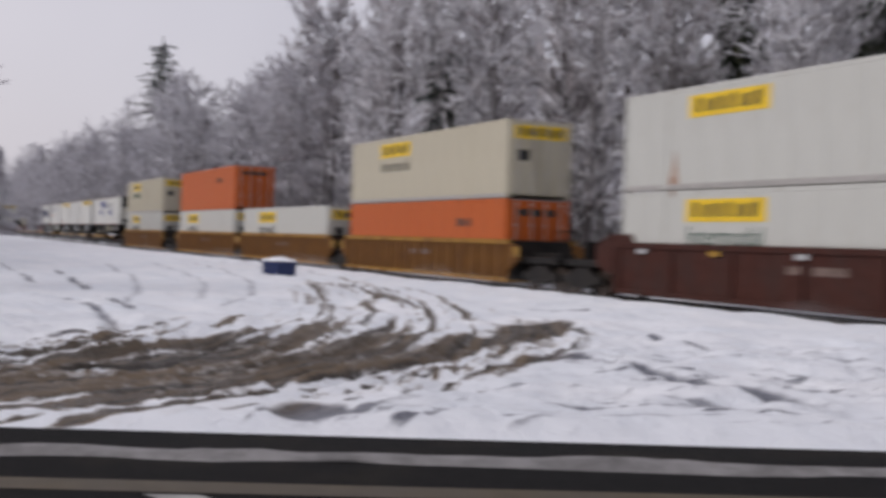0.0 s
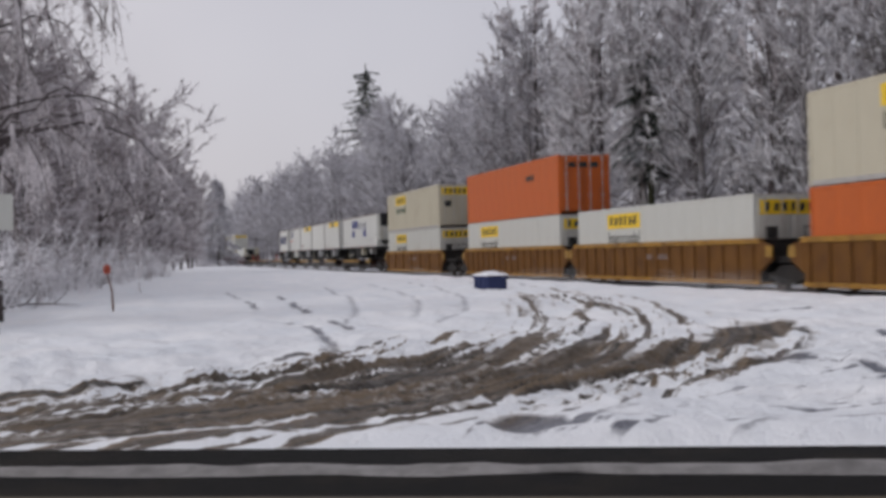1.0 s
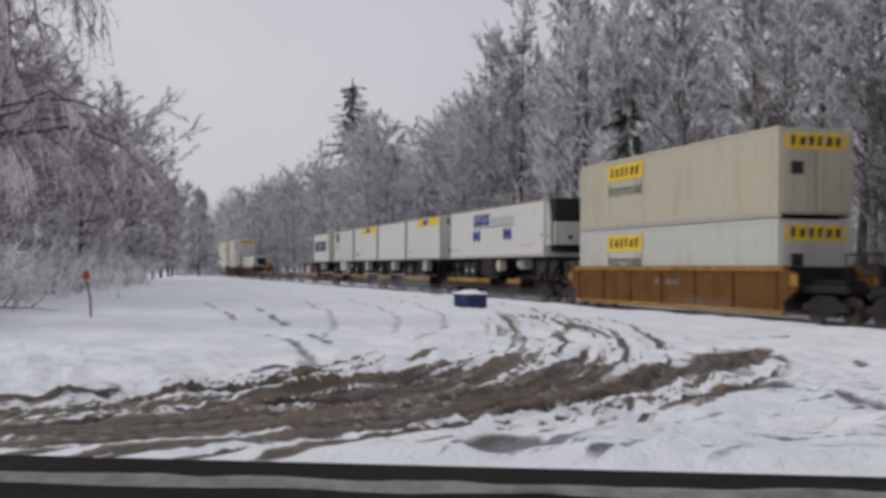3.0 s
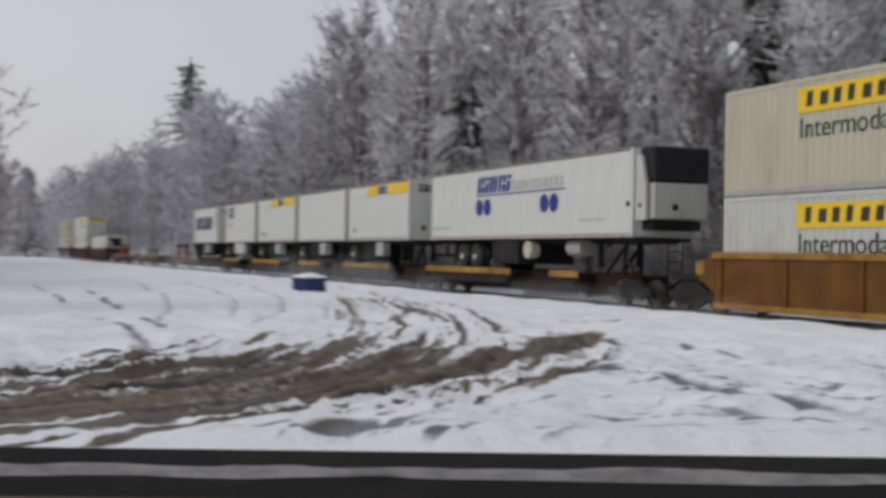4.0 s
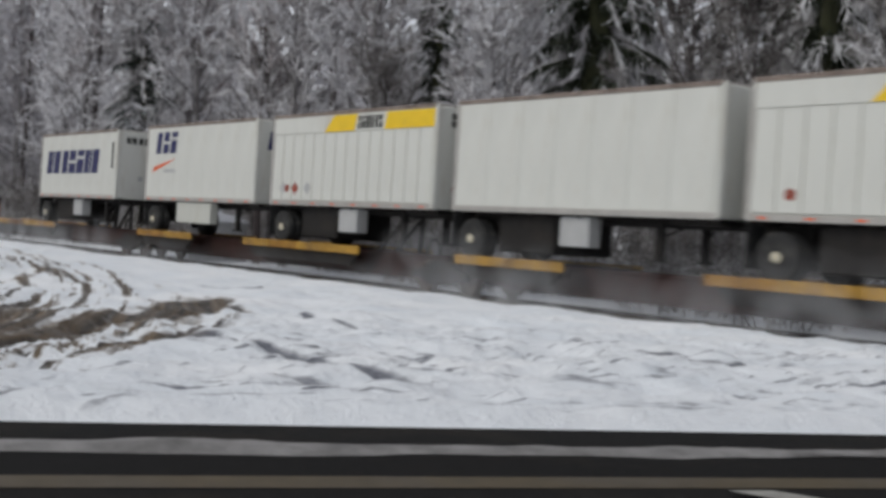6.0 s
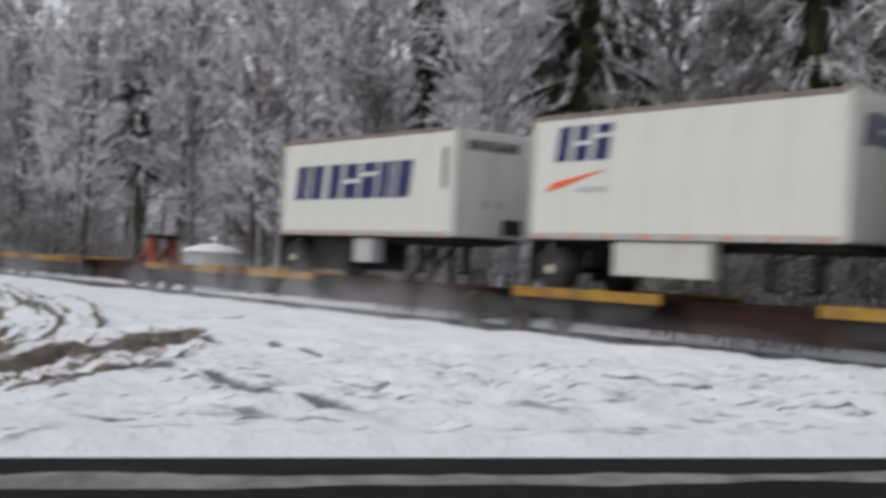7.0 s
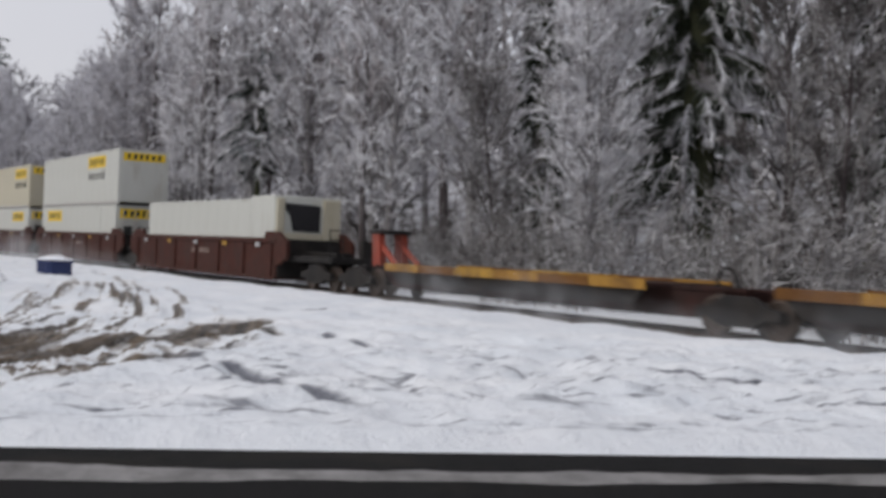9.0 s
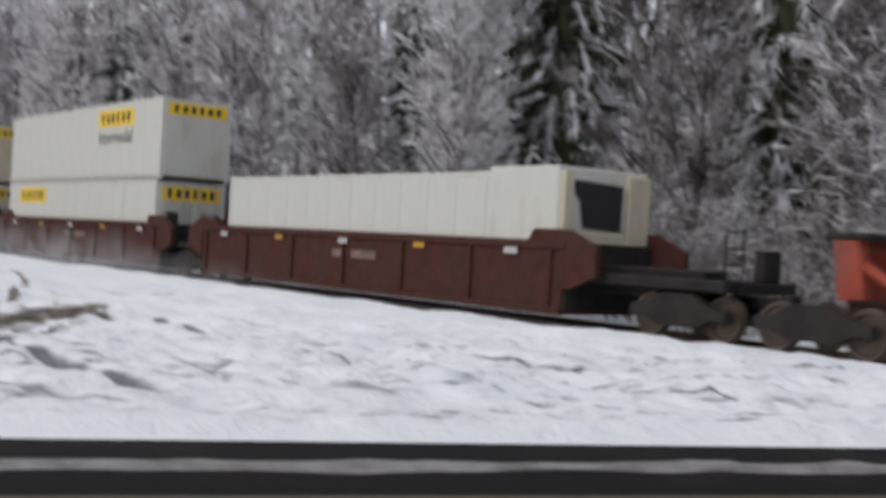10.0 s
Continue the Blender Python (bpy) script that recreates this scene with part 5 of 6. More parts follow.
def broadleaf_meshes(seed, high, spread, limbs=38, subs=8, twigs=56, low=0.2, material="twig", weep=0.0, twig_size=1.0, bark="bark", thick=1.0):
    """A bare deciduous tree with rimed twigs: trunk with limbs, and crown of twigs."""
    rng = np.random.default_rng(seed)
    g = Geo()
    lean = rng.normal(0, 0.03, 2)
    k = 9
    u = np.linspace(0, 1, k)
    trunk = np.stack([lean[0] * high * u + 0.12 * np.sin(u * 5 + seed), lean[1] * high * u + 0.12 * np.cos(u * 4 + seed), u * high], 1)
    limb_tubes(g, [trunk], [(0.012 * high + 0.03) * thick], 9)
    paths, radii = [], []
    for i in range(limbs):
        f = low + (0.97 - low) * (i + rng.random()) / limbs
        base = np.array([np.interp(f, u, trunk[:, j]) for j in range(3)])
        az = i * 2.4 + rng.normal(0, 0.4)
        elev = radians(rng.uniform(15, 45) + 25 * f)
        length = spread * (0.30 + 0.75 * math.sin(math.pi * min(1.0, (1.06 - f) / 0.95)) ** 0.6) * rng.uniform(0.6, 1.15)
        d = np.array([math.cos(az) * math.cos(elev), math.sin(az) * math.cos(elev), math.sin(elev)])
        path = [base]
        for s in range(5):
            d = unit(d + rng.normal(0, 0.13, 3) + np.array([0, 0, 0.10 - weep * 0.45 * s / 4]))
            path.append(path[-1] + d * length / 5)
        paths.append(np.array(path))
        radii.append(0.006 * high * (1 - 0.7 * f) * rng.uniform(0.6, 1.0) + 0.012)
    limb_tubes(g, paths, radii, 4)
    P = np.array(paths)
    n = limbs * subs
    li = np.repeat(np.arange(limbs), subs)
    fr = rng.uniform(0.18, 1.0, n) * 5
    i0 = np.minimum(fr.astype(int), 4)
    t = (fr - i0)[:, None]
    b0 = P[li, i0] * (1 - t) + P[li, i0 + 1] * t
    ld = unit(P[li, i0 + 1] - P[li, i0])
    sd = unit(ld * 0.8 + rng.normal(0, 0.55, (n, 3)) + np.array([0, 0, 0.12 - weep]))
    sl = spread * rng.uniform(0.16, 0.42, n)
    sub = blades(rng, b0, sd, sl, np.full(n, 0.06))
    m = n * twigs
    si = np.repeat(np.arange(n), twigs)
    f2 = rng.uniform(0.05, 1.05, m)
    b1 = b0[si] + sd[si] * (sl[si] * f2)[:, None]
    td = unit(sd[si] * 0.95 + rng.normal(0, 0.46, (m, 3)) + np.array([0, 0, 0.04 - 1.2 * weep]))
    tl = rng.uniform(0.16, 0.62, m) * twig_size
    tw = blades(rng, b1, td, tl, rng.uniform(0.026, 0.066, m) * twig_size, 0.1)
    return g.mesh("trunk", bark, True), blade_mesh("crown", np.concatenate([sub, tw]), material)


def conifer_meshes(seed, high, spread, whorls=26, per=9, needles=70, low=0.15, material="needle", droop=0.35, bark="moss", hang=0.45, long=1.0, ragged=0.0, inner=1.0, rime=14, thick=1.0):
    """A fir or cedar: drooping boughs, dark beneath and snowy on top."""
    rng = np.random.default_rng(seed)
    g = Geo()
    u = np.linspace(0, 1, 8)
    trunk = np.stack([0.1 * np.sin(u * 4), 0.1 * np.cos(u * 3), u * high], 1)
    limb_tubes(g, [trunk], [(0.016 * high + 0.05) * thick], 10)
    paths, radii = [], []
    for i in range(whorls):
        f = low + (0.98 - low) * i / whorls
        for j in range(per):
            az = rng.uniform(0, 2 * math.pi)
            length = spread * ((1 - f) ** 0.75 * rng.uniform(0.55, 1.1) * (1 - ragged) + ragged * rng.uniform(0.15, 1.0) ** 1.5 * min(1.0, 2.2 - 2 * f)) + 0.3
            d = np.array([math.cos(az), math.sin(az), 0.15 * rng.normal()])
            path = [np.array([0, 0, f * high + rng.uniform(-0.3, 0.3)])]
            for s in range(4):
                d = unit(d + np.array([0, 0, -droop * (0.5 + 0.4 * s) * rng.uniform(0.5, 1.2)]) * 0.5)
                path.append(path[-1] + d * length / 4)
            paths.append(np.array(path))
            radii.append(0.02 + 0.006 * length)
    limb_tubes(g, paths, radii, 3)
    P = np.array(paths)
    nb = len(P)
    n = nb * needles
    li = np.repeat(np.arange(nb), needles)
    fr = rng.uniform(0.08, 1.0, n) ** 0.8 * 4 * inner
    i0 = np.minimum(fr.astype(int), 3)
    t = (fr - i0)[:, None]
    b0 = P[li, i0] * (1 - t) + P[li, i0 + 1] * t
    ld = unit(P[li, i0 + 1] - P[li, i0])
    d = unit(ld * 0.6 + rng.normal(0, 0.6, (n, 3)) * np.array([1, 1, 0.45]) + np.array([0, 0, -hang]))
    tri = blades(rng, b0, d, rng.uniform(0.2, 0.62, n) * long, rng.uniform(0.05, 0.12, n), 0.25)
    # snow and rime lying along the boughs' upper side
    k = nb * rime
    li = np.repeat(np.arange(nb), rime)
    fr = rng.uniform(0.25, 1.0, k) ** (0.6 if rime > 14 else 1.0) * 4
    i0 = np.minimum(fr.astype(int), 3)
    t = (fr - i0)[:, None]
    b0 = P[li, i0] * (1 - t) + P[li, i0 + 1] * t + np.array([0, 0, 0.06])
    ld = unit(unit(P[li, i0 + 1] - P[li, i0]) + rng.normal(0, 0.35 if rime <= 14 else 0.55, (k, 3)))
    snow = blades(rng, b0, ld, rng.uniform(0.25, 0.7, k), rng.uniform(0.025, 0.06, k), 0.35)
    return g.mesh("trunk", bark, True), blade_mesh("crown", tri, material), blade_mesh("snow_load", snow, "twig")


def bush_mesh(seed, high, wide, stems=44, twigs=44, material="brush"):
    rng = np.random.default_rng(seed)
    a = rng.uniform(0, 2 * math.pi, stems)
    rr = wide * np.sqrt(rng.random(stems)) * 0.5
    b = np.stack([np.cos(a) * rr, np.sin(a) * rr, np.zeros(stems)], 1)
    d = unit(np.stack([np.cos(a) * 0.45, np.sin(a) * 0.45, np.ones(stems)], 1) + rng.normal(0, 0.22, (stems, 3)))
    ln = high * rng.uniform(0.5, 1.05, stems)
    s = blades(rng, b, d, ln, np.full(stems, 0.06))
    i = np.repeat(np.arange(stems), twigs)
    n = len(i)
    f = rng.uniform(0.12, 1.05, n)
    tw = blades(rng, b[i] + d[i] * (ln[i] * f)[:, None], unit(d[i] * 0.5 + rng.normal(0, 0.75, (n, 3))), rng.uniform(0.18, 0.65, n), rng.uniform(0.025, 0.055, n), 0.15)
    return blade_mesh("stem_clump", s, material), blade_mesh("crown", tw, material)


def tree_thing(meshes, label, at, name="tree", category="tree", group="trees by the railway"):
    t = thing(name, label, category, group, at)
    for key, me in zip(("trunk", "crown", "snow_load"), meshes):
        part(key, me, None, t)
    return t


def height_at(x, y):
    return float(land(np.array(float(x)), np.array(float(y)))) - 0.08


rng = random.Random(5)
KINDS = [broadleaf_meshes(k, 17 + (k % 3), 4.4 + 0.5 * (k % 3), low=0.16 + 0.05 * (k % 2)) for k in range(5)]
FAR_KINDS = [broadleaf_meshes(20 + k, 17, 5.4, 30, 8, 36, 0.10, "twig_hazed", twig_size=1.6) for k in range(3)]
TALL_KINDS = [broadleaf_meshes(40 + k, 21, 3.6, 30, 7, 50, 0.35, "twig_bare", bark="dark_bark") for k in range(2)]
DUSK_KINDS = [broadleaf_meshes(50 + k, 15, 5.6, 28, 8, 40, 0.06, "twig_dusk", twig_size=1.4, bark="dark_bark") for k in range(3)]
SOFT_KINDS = [broadleaf_meshes(55 + k, 11, 3.8, 30, 8, 50, 0.05, "brush", twig_size=1.0, bark="dark_bark") for k in range(2)]
T_LABEL = "bare deciduous tree white with rime"
x = -6.0
row = []
while x > -118:
    row.append((x + rng.uniform(-1, 1), 26.2 + rng.uniform(-1.2, 1.8), rng.choice(KINDS), rng.uniform(0.8, 1.06)))
    x -= rng.uniform(3.6, 5.2)
x = -3.0
while x > -120:
    row.append((x + rng.uniform(-1, 1), 33 + rng.uniform(-2, 3), rng.choice(KINDS + TALL_KINDS * 2), rng.uniform(0.9, 1.12)))
    x -= rng.uniform(5.0, 6.6)
x = 4.0
while x > -120:
    row.append((x, 42 + rng.uniform(-3, 3), rng.choice(FAR_KINDS), rng.uniform(1.0, 1.25)))
    x -= rng.uniform(7.0, 9.0)
firs = [(-33.7, 33.0), (-21.6, 31.0), (-44.6, 33.5)]
for px, py, meshes, s in row:
    if min(math.hypot(px - a, py - b) for a, b in firs + [(-27.3, 26.2), (-18.5, 26.2), (-37.0, 26.2), (-52.5, 27)]) < 3.0:
        continue
    if -33 < px < -22.5 and py < 34:
        continue
    if -40 < px < -13 and py < 36 and (int(-px) % 3 or py < 28):
        continue
    s *= 0.76 if px < -92 else 0.88 if px < -62 else 1.0
    # farther along, trees take the crowns with haze in their colour
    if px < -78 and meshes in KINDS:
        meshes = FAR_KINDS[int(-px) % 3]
    tree_thing(meshes, T_LABEL, pose(px, py, height_at(px, py), 0, 0, rng.uniform(0, 360)) @ Matrix.Diagonal((s, s, s, 1)))
x = -120.0
while x > -330:
    for py in (25.5, 33.0):
        s = rng.uniform(0.72, 0.96)
        tree_thing(rng.choice(FAR_KINDS), T_LABEL + ", far off, paled as if by mist", pose(x, py + rng.uniform(-1.5, 2), height_at(x, py), 0, 0, rng.uniform(0, 360)) @ Matrix.Diagonal((s, s, s, 1)))
    x -= rng.uniform(6.5, 9)
big_fir = conifer_meshes(3, 26, 5.6, 34, 9, 100, 0.14, "fir", 0.62, hang=1.0, long=1.5, ragged=0.85, inner=0.58, rime=70, thick=1.8)
slim_fir = conifer_meshes(5, 22, 3.4, 26, 7, 80, 0.14, "fir", 0.7, hang=1.0, long=1.1, ragged=0.8, inner=0.6, rime=50, thick=1.1)
dark_fir = conifer_meshes(4, 13, 3.2, 12, 6, 90, 0.45, "needle", 0.35, ragged=1.0, inner=0.8, rime=50)
ivy_fir = conifer_meshes(6, 20, 1.9, 34, 7, 64, 0.16, "fir", 0.6, hang=0.9, ragged=0.8, inner=0.8, rime=22, thick=1.2)
F_LABEL = "tall mossy fir with drooping rimed boughs"
tree_thing(big_fir, F_LABEL + " and a thick trunk", pose(-33.7, 33.0, height_at(-33.7, 33), 0, 0, 20), "fir_tree")
tree_thing(slim_fir, F_LABEL + ", slim and ivy-clad", pose(-21.6, 31.0, height_at(-21.6, 31), 0, 0, 130), "fir_tree")
for px, py, turn, s in ((-30.0, 39.0, 70, 0.95), (-16.0, 33.5, 200, 0.8), (-24.5, 38, 250, 1.0)):
    tree_thing(slim_fir, "dark green fir with drooping boughs and rime", pose(px, py, height_at(px, py), 0, 0, turn) @ Matrix.Diagonal((s * 1.3, s * 1.3, s, 1)), "fir_tree")
tree_thing(ivy_fir, "slim dark fir clad in ivy and rime", pose(-44.6, 33.5, height_at(-44.6, 33.5)), "fir_tree")
tree_thing(dark_fir, "small dark fir among rimed trees", pose(-60.5, 26.2, height_at(-60.5, 26.2)), "fir_tree")
tree_thing(dark_fir, "small dark fir among rimed trees", pose(-106.0, 26.6, height_at(-106, 26.6), 0, 0, 80) @ Matrix.Diagonal((0.8, 0.8, 0.8, 1)), "fir_tree")
# bare poles standing before the woods
for px, py, s in ((-80.5, 26.5, 0.95), (-75.0, 28.0, 1.0), (-67.0, 25.8, 1.0), (-64.5, 27.4, 0.92), (-88.0, 27.0, 0.9), (-45.5, 25.2, 0.8)):
    tree_thing(TALL_KINDS[int(-px) % 2], "tall bare tree with a dark straight trunk", pose(px, py, height_at(px, py), 0, 0, px * 7) @ Matrix.Diagonal((s * 0.7, s * 0.7, s, 1)))
rimed_fir = conifer_meshes(12, 15, 4.2, 22, 8, 60, 0.05, "twig_hazed", 0.3, bark="bark", long=2.4)
tree_thing(rimed_fir, "pointed rimed conifer, far off, paled for haze", pose(-198, 12.6, height_at(-198, 12.6)), "fir_tree")
top_fir = conifer_meshes(9, 33, 8.5, 20, 8, 60, 0.62, "needle", 0.1, ragged=0.75)
tree_thing(top_fir, "lone dark conifer standing above the woods", pose(-192, 36.5, height_at(-192, 36.5) - 1), "fir_tree")



def bush_thing(label, meshes):
    b = thing("bush", label, "bush", "undergrowth")
    part("stem_clump", meshes[0], None, b)
    part("crown", meshes[1], None, b)
    return b


# undergrowth behind the line
for px, py, s in ((-23.8, 27.6, 0.8), (-21.2, 27.0, 0.75), (-38.5, 27.4, 0.75), (-48.0, 27.0, 0.8), (-17.0, 27.2, 0.75)):
    tree_thing(SOFT_KINDS[int(-px) % 2], "low grey-brown twiggy tree before the firs", pose(px, py, height_at(px, py), 0, 0, px * 11) @ Matrix.Diagonal((s, s, s, 1)))
for px, py, s in ((-33.5, 27.6, 0.72), (-31.5, 26.4, 0.6), (-15.0, 27.0, 0.7), (-41.0, 27.5, 0.85)):
    tree_thing(rng.choice(KINDS), T_LABEL + ", low before the firs", pose(px, py, height_at(px, py), 0, 0, rng.uniform(0, 360)) @ Matrix.Diagonal((s * 1.1, s * 1.1, s, 1)))
BUSHES = [bush_mesh(60 + k, 3.2 + 0.6 * k, 2.6 + 0.4 * k) for k in range(3)]
for k in range(64):
    px = -4 - k * 1.75 + rng.uniform(-0.8, 0.8)
    py = 24.6 + rng.uniform(-0.6, 4.5)
    if -55 < px < -42 and py < 27.5:
        py += 4.0
    b = bush_thing("leafless rimed thicket behind the railway", rng.choice(BUSHES))
    s = rng.uniform(0.7, 1.25)
    b.matrix_world = pose(px, py, height_at(px, py), 0, 0, rng.uniform(0, 360)) @ Matrix.Diagonal((s, s, s, 1))

# woods on the near side of the lot
def hanging_meshes(seed=77):
    """A tree whose limbs arch out and hang down in long strings of rimed twigs."""
    r = np.random.default_rng(seed)
    g = Geo()
    limb_tubes(g, [np.stack([0.2 * np.sin(np.linspace(0, 3, 8)), np.zeros(8), np.linspace(-0.2, 13, 8)], 1)], [0.3], 9)
    paths, radii = [], []
    for k in range(46):
        az, z0, out = r.uniform(0, 2 * math.pi), r.uniform(3.6, 11.5), r.uniform(1.6, 4.6)
        u = np.linspace(0, 1, 7)
        up, fall = r.uniform(0.5, 1.6), r.uniform(2.2, 4.2)
        paths.append(np.stack([np.cos(az) * out * u ** 0.8, np.sin(az) * out * u ** 0.8, z0 + up * 2 * u - fall * u ** 2.6], 1) + r.normal(0, 0.07, (7, 3)))
        radii.append(r.uniform(0.03, 0.075))
    limb_tubes(g, paths, radii, 5)
    P = np.array(paths)
    n = 46 * 16
    li = np.repeat(np.arange(46), 16)
    fr = r.uniform(0.25, 1.0, n) * 6
    i0 = np.minimum(fr.astype(int), 5)
    t = (fr - i0)[:, None]
    b0 = P[li, i0] * (1 - t) + P[li, i0 + 1] * t
    sd = unit(unit(P[li, i0 + 1] - P[li, i0]) * 0.35 + r.normal(0, 0.22, (n, 3)) + np.array([0, 0, -0.9]))
    sl = r.uniform(0.5, 1.9, n)
    strings = blades(r, b0, sd, sl, np.full(n, 0.035))
    si = np.repeat(np.arange(n), 30)
    b1 = b0[si] + sd[si] * (sl[si] * r.uniform(0.02, 1.0, len(si)))[:, None]
    tw = blades(r, b1, unit(sd[si] * 0.8 + r.normal(0, 0.6, (len(si), 3))), r.uniform(0.08, 0.30, len(si)), r.uniform(0.014, 0.034, len(si)), 0.1)
    return g.mesh("trunk", "dark_bark", True), blade_mesh("crown", np.concatenate([strings, tw]), "twig_bare")


tree_thing(hanging_meshes(), "rimed tree with long hanging branches", pose(-28.0, -4.2, height_at(-28.0, -4.2), 0, 0, 30) @ Matrix.Diagonal((0.95, 0.95, 0.92, 1)), group="trees beside the lot")
left = [(-38, -10.5), (-43, -7.5), (-48, -8.5), (-54, -5.5), (-51, -12), (-62, -6.5), (-60, -12), (-70, -4.5), (-76, -8), (-84, -3.2), (-92, -6), (-100, -1.5), (-112, 0.5), (-124, 2.0), (-138, 3.5), (-152, 5.0), (-168, 6.5), (-186, 8), (-205, 9.5),
        (-46, -5.0), (-58, -8.5), (-66, -9.5), (-80, -5), (-96, -4), (-105, 0.5), (-118, -2), (-72, -14), (-90, -12), (-108, -8), (-130, -5), (-155, -2)]
for px, py in left:
    s = rng.uniform(0.86, 1.08) * (0.64 if px > -66 else 0.76 if px > -100 else 0.84)
    tree_thing(rng.choice(DUSK_KINDS), "leafless brown-grey tree with thin rime beside the lot", pose(px, py, height_at(px, py), 0, 0, rng.uniform(0, 360)) @ Matrix.Diagonal((s * 1.3, s * 1.3, s, 1)), group="trees beside the lot")
PALE_BUSHES = [bush_mesh(70 + k, 2.2 + 0.7 * k, 3.0 + 0.5 * k, material="twig") for k in range(2)]
for px, py in ((-26, -6.2), (-29, -7), (-31.5, -5.6), (-34, -6.6), (-37.5, -5.2), (-24, -7.5), (-40, -8), (-44, -6), (-50, -4.5), (-57, -4), (-66, -3), (-78, -1.5), (-90, 0), (-36, -7)):
    b = bush_thing("snow-laden thicket at the edge of the lot", rng.choice(PALE_BUSHES))
    b.matrix_world = pose(px, py, height_at(px, py), 0, 0, rng.uniform(0, 360))

# woods that close the valley's end and the slope, too far to count
def far_woods():
    r = np.random.default_rng(11)
    n = 60000
    xx = r.uniform(-520, 60, n)
    yy = 46 + 60 * r.random(n) ** 1.5
    far = r.random(n) < 0.45
    xx = np.where(far, r.uniform(-620, -300, n), xx)
    yy = np.where(far, r.uniform(-60, 60, n), yy)
    zz = land(xx, yy)
    crown = 5 + 6 * fbm(xx * 0.16, yy * 0.16, 3, 4)
    h = zz + crown * r.random(n) ** 0.7
    b = np.stack([xx, yy, h], 1)
    return blades(r, b, unit(r.normal(0, 0.6, (n, 3)) + np.array([0, 0, 0.5])), r.uniform(0.9, 2.2, n), r.uniform(0.25, 0.6, n), 0.1)


tagged(new("far_woods", blade_mesh("far_woods", far_woods(), "twig_hazed")), "distant rimed woods, paled for haze, closing the valley", "woods", kind="stuff")


# ---- small things on the lot ----
tub = thing("plastic_tub", "dark blue plastic tub capped with snow on the lot", "tub", at=pose(-40.4, 11.0, 0.0, 0, 0, 12))
g = Geo()
g.box(-0.52, 0.52, -0.40, 0.40, -0.05, 0.44, 0.05)
part("body", g, "tub", tub)
g = Geo().box(-0.55, 0.55, -0.43, 0.43, 0.39, 0.46, 0.02)
part("rim", g, "tub", tub)
for xx in (-0.3, 0.02, 0.34):
    part("rib", Geo().box(xx - 0.04, xx + 0.04, -0.43, -0.38, 0.02, 0.40, 0.01), "tub", tub)


def snow_cap(wide, deep, high, seed=1):
    vs, fs = [], []
    n = 12
    for i in range(n + 1):
        for j in range(n + 1):
            u, v = i / n * 2 - 1, j / n * 2 - 1
            k = max(0.0, 1 - max(abs(u), abs(v)) ** 4)
            two = 0.75 + 0.25 * math.cos(u * 6.0)
            vs.append((u * wide / 2, v * deep / 2, k * high * two * (0.8 + 0.4 * float(fbm(np.array(u * 2.0), np.array(v * 2.0), 3, seed)))))
    for i in range(n):
        for j in range(n):
            fs.append((i * (n + 1) + j, i * (n + 1) + j + 1, (i + 1) * (n + 1) + j + 1, (i + 1) * (n + 1) + j))
    return Geo().add(vs, fs)


part("snow_cap", snow_cap(1.10, 0.86, 0.17), "snow", tub, "cap of fresh snow", at=pose(0, 0, 0.46), smooth=True)

marker = thing("marker_post", "thin rusty marker post with a red head", "post", at=pose(-31.7, -1.7, 0.0, 0, 3, 0))
g = Geo().tube((0, 0.05, -0.1), (0.0, 0.03, 0.55), 0.028, 0.026, 8).tube((0.0, 0.03, 0.54), (0.03, -0.08, 1.0), 0.026, 0.022, 8)
part("stake", g, "post_rust", marker, "bent rusty stake")
part("head", Geo().lathe((0.03, -0.08, 0.98), (0.25, 0.0, 1), [(0, 0.02), (0.03, 0.085), (0.16, 0.10), (0.24, 0.05), (0.26, 0.01)], 10), "reflector", marker, "dull red rounded head")

branch = thing("fallen_branch", "bare forked branch lying on the snow", "branch", at=pose(-33.6, -3.4, 0.12))
g = Geo()
limb_tubes(g, [[(0, -1.1, 0), (0.05, -0.5, 0.10), (0.0, 0.2, 0.08), (0.1, 0.9, 0.02)], [(0.05, -0.5, 0.10), (0.15, -0.2, 0.45), (0.1, -0.25, 0.8)], [(0, 0.2, 0.08), (-0.2, 0.5, 0.35), (-0.1, 0.55, 0.62)], [(0.02, -0.8, 0.05), (0.2, -0.95, 0.4), (0.15, -1.1, 0.6)]], [0.035, 0.022, 0.02, 0.02], 6)
part("stick", g, "dark_bark", branch, smooth=True)

sign = thing("road_sign", "white sign plate on a dark post", "sign", at=pose(-20.8, -3.35, 0.0))
part("post", Geo().box(-0.03, 0.03, -0.03, 0.03, -0.1, 2.35, 0.006), "steel", sign)
part("plate", Geo().box(0.032, 0.045, -0.30, 0.30, 1.85, 2.45, 0.004), "white", sign, "pale snow-dusted plate")

silo = thing("water_tank", "round grey metal tank with a snowy conical roof", "tank", at=pose(-47.9, 24.5, height_at(-47.9, 24.5)))
part("wall", Geo().lathe((0, 0, 0), (0, 0, 1), [(z * 0.1, 1.26 + 0.015 * (z % 2)) for z in range(19)], 28), "fade", silo, "ribbed grey wall")
part("roof", Geo().lathe((0, 0, 1.80), (0, 0, 1), [(0, 1.34), (0.05, 1.36), (0.12, 1.30), (0.30, 0.75), (0.40, 0.2), (0.42, 0.02)], 28), "snow", silo, "cone roof under snow", smooth=True)
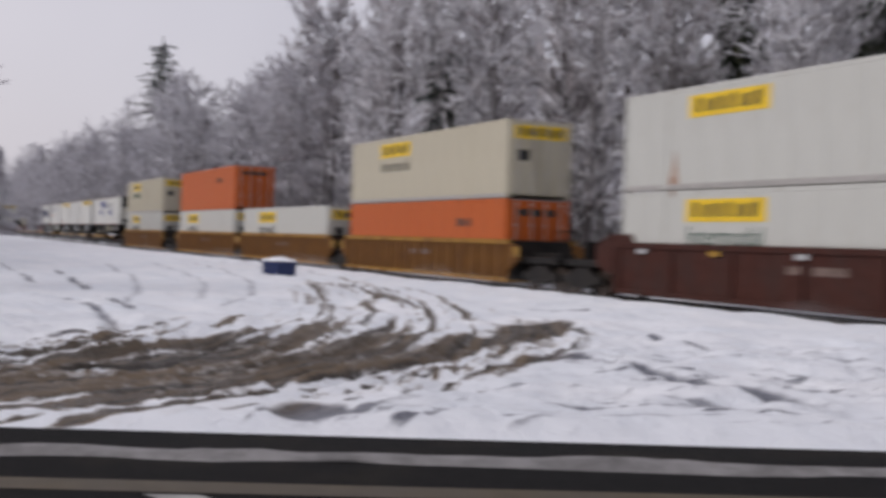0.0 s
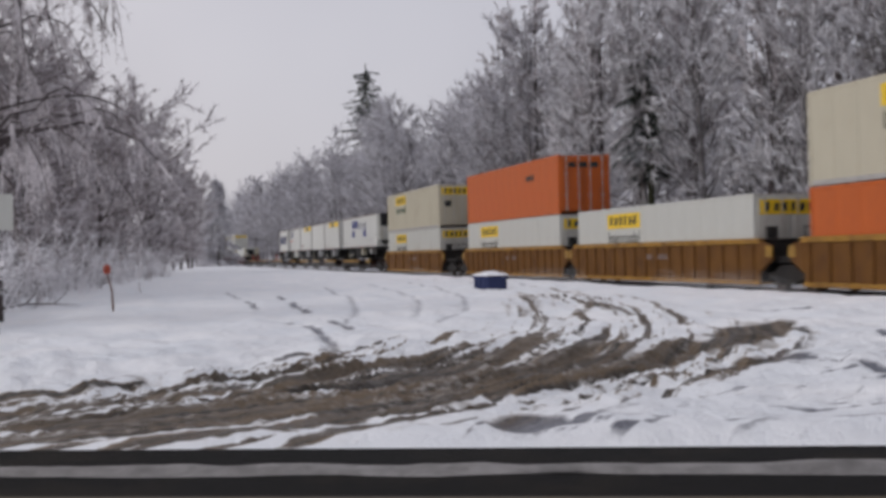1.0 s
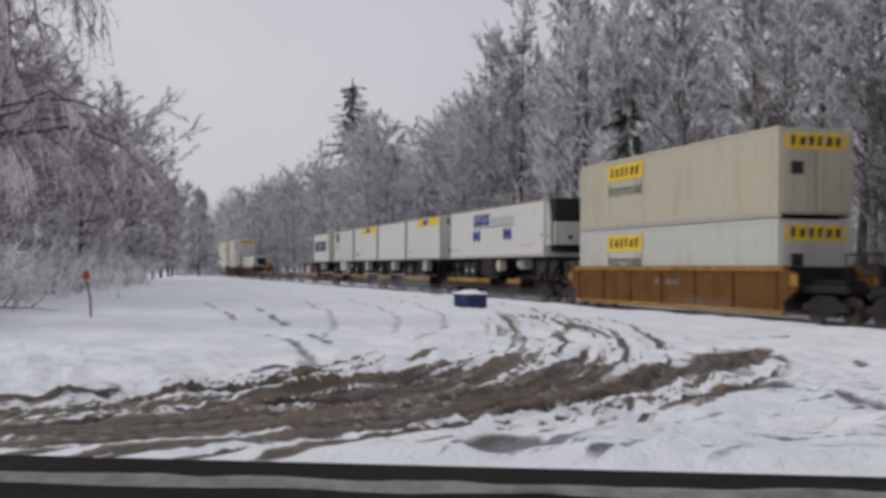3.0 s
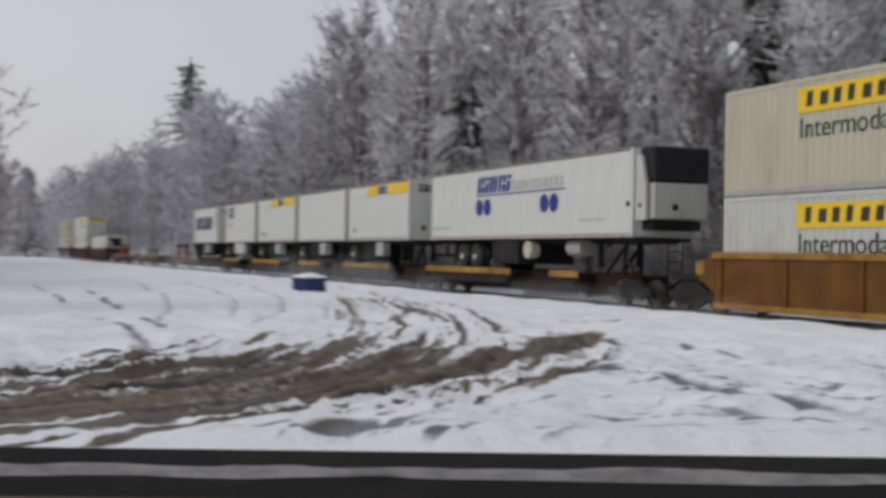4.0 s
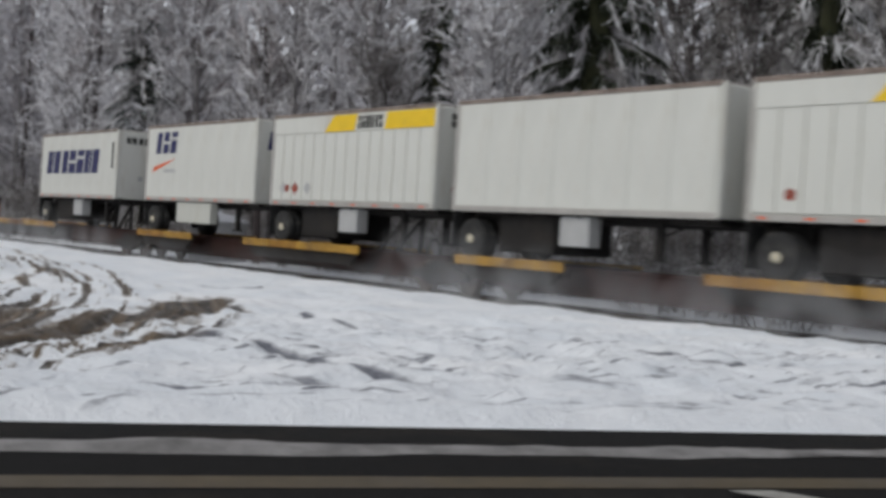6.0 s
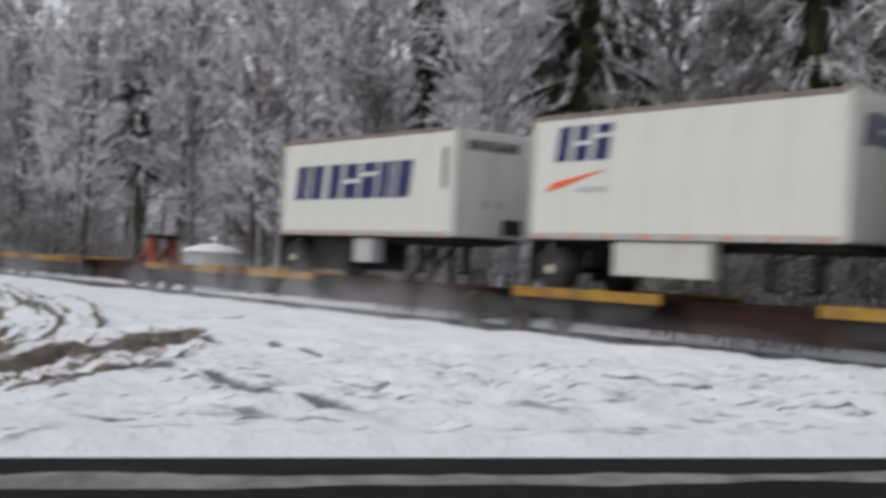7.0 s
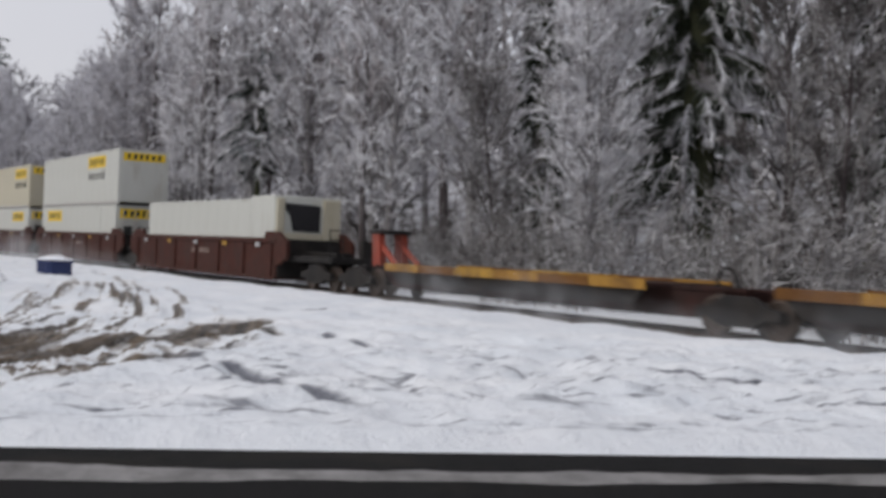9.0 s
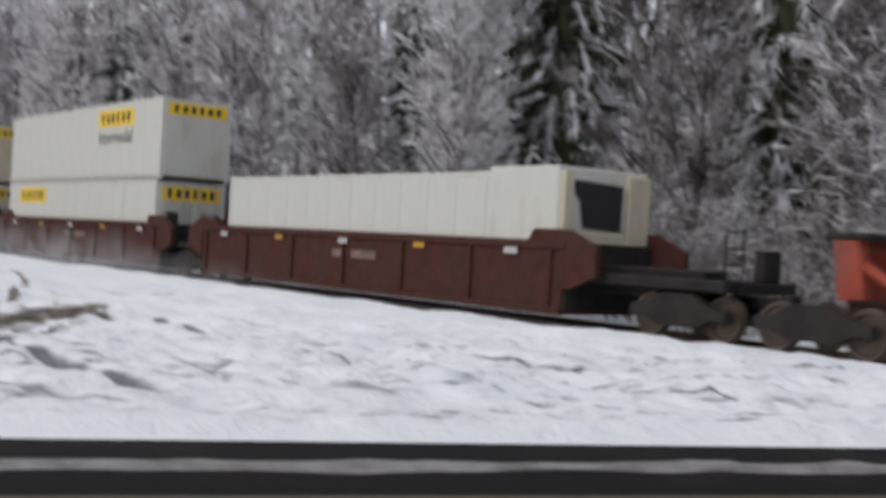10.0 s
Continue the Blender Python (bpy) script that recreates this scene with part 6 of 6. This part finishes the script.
part("vent", Geo().tube((0.1, 0, 2.15), (0.1, 0, 2.38), 0.05, sides=8).lathe((0.1, 0, 2.34), (0, 0, 1), [(0, 0.05), (0.04, 0.15), (0.14, 0.16), (0.20, 0.05)], 12), "snow", silo, "snow-capped vent")


def blown_snow(seed, off, x0, x1, high, most):
    """Powder whirled up by the passing wagons: one long wavy veil, thickest low down, in gusts, fading at every edge."""
    nu, nv = int((x1 - x0) / 0.5), 9
    x, v = np.meshgrid(np.linspace(x0, x1, nu), np.linspace(0, 1, nv))
    gust = ease(0.34, 0.66, fbm(x * 0.16, x * 0 + 3.7 * seed, 3, 70 + seed))
    tall = high * (0.60 + 0.60 * gust)
    y = TRACK_Y - off + 0.45 * (fbm(x * 0.35, x * 0 + seed, 2, 80) - 0.5) - 0.35 * v * (fbm(x * 0.5, v * 2, 2, 81) - 0.3)
    z = RAIL_Z - 0.42 + v * tall
    ends = ease(x0, x0 + 8, x) * ease(x1, x1 - 8, x)
    dens = most * (0.40 + 0.60 * gust) * ends * (1 - v) ** 0.9 * np.minimum(1, 0.3 + 3 * v)
    grid = np.arange(nu * nv).reshape(nv, nu)
    quads = np.stack([grid[:-1, :-1], grid[:-1, 1:], grid[1:, 1:], grid[1:, :-1]], -1).reshape(-1, 4)
    me = bpy.data.meshes.new("blown_snow")
    me.from_pydata(np.stack([x - 0.4 * v * tall, y, z], -1).reshape(-1, 3).tolist(), [], quads.tolist())
    me.attributes.new("powder_amount", "FLOAT", "POINT").data.foreach_set("value", dens.astype(np.float32).ravel())
    me.shade_smooth()
    me.materials.append(M["powder"])
    return me


DUST = []
for k, (off, x0, x1, high, most) in enumerate(((1.9, -32, 100, 1.0, 0.26), (1.9, -122, -20, 1.9, 0.30), (3.3, -118, -34, 1.5, 0.28), (1.9, -215, -138, 2.1, 0.46), (3.3, -210, -142, 1.7, 0.40))):
    DUST.append(tagged(new("blown_snow", blown_snow(k, off, x0, x1, high, most)), "powder snow whirled up along the wagons", "blown snow", kind="stuff"))


def motions():
    """The whole train runs along the track at about 22 m/s."""
    for ob, x, z in MOVING:
        walk(ob, [(t, pose(x + 22.315 * (t - 5) + 0.0132 * (t - 5) ** 2, TRACK_Y, RAIL_Z + z)) for t in (0.0, 2.5, 5.0, 7.5, 10.0)])

    for ob in DUST:
        walk(ob, [(t, pose(22.315 * (t - 5) + 0.0132 * (t - 5) ** 2, 0, 0)) for t in (0.0, 5.0, 10.0)])


motions()
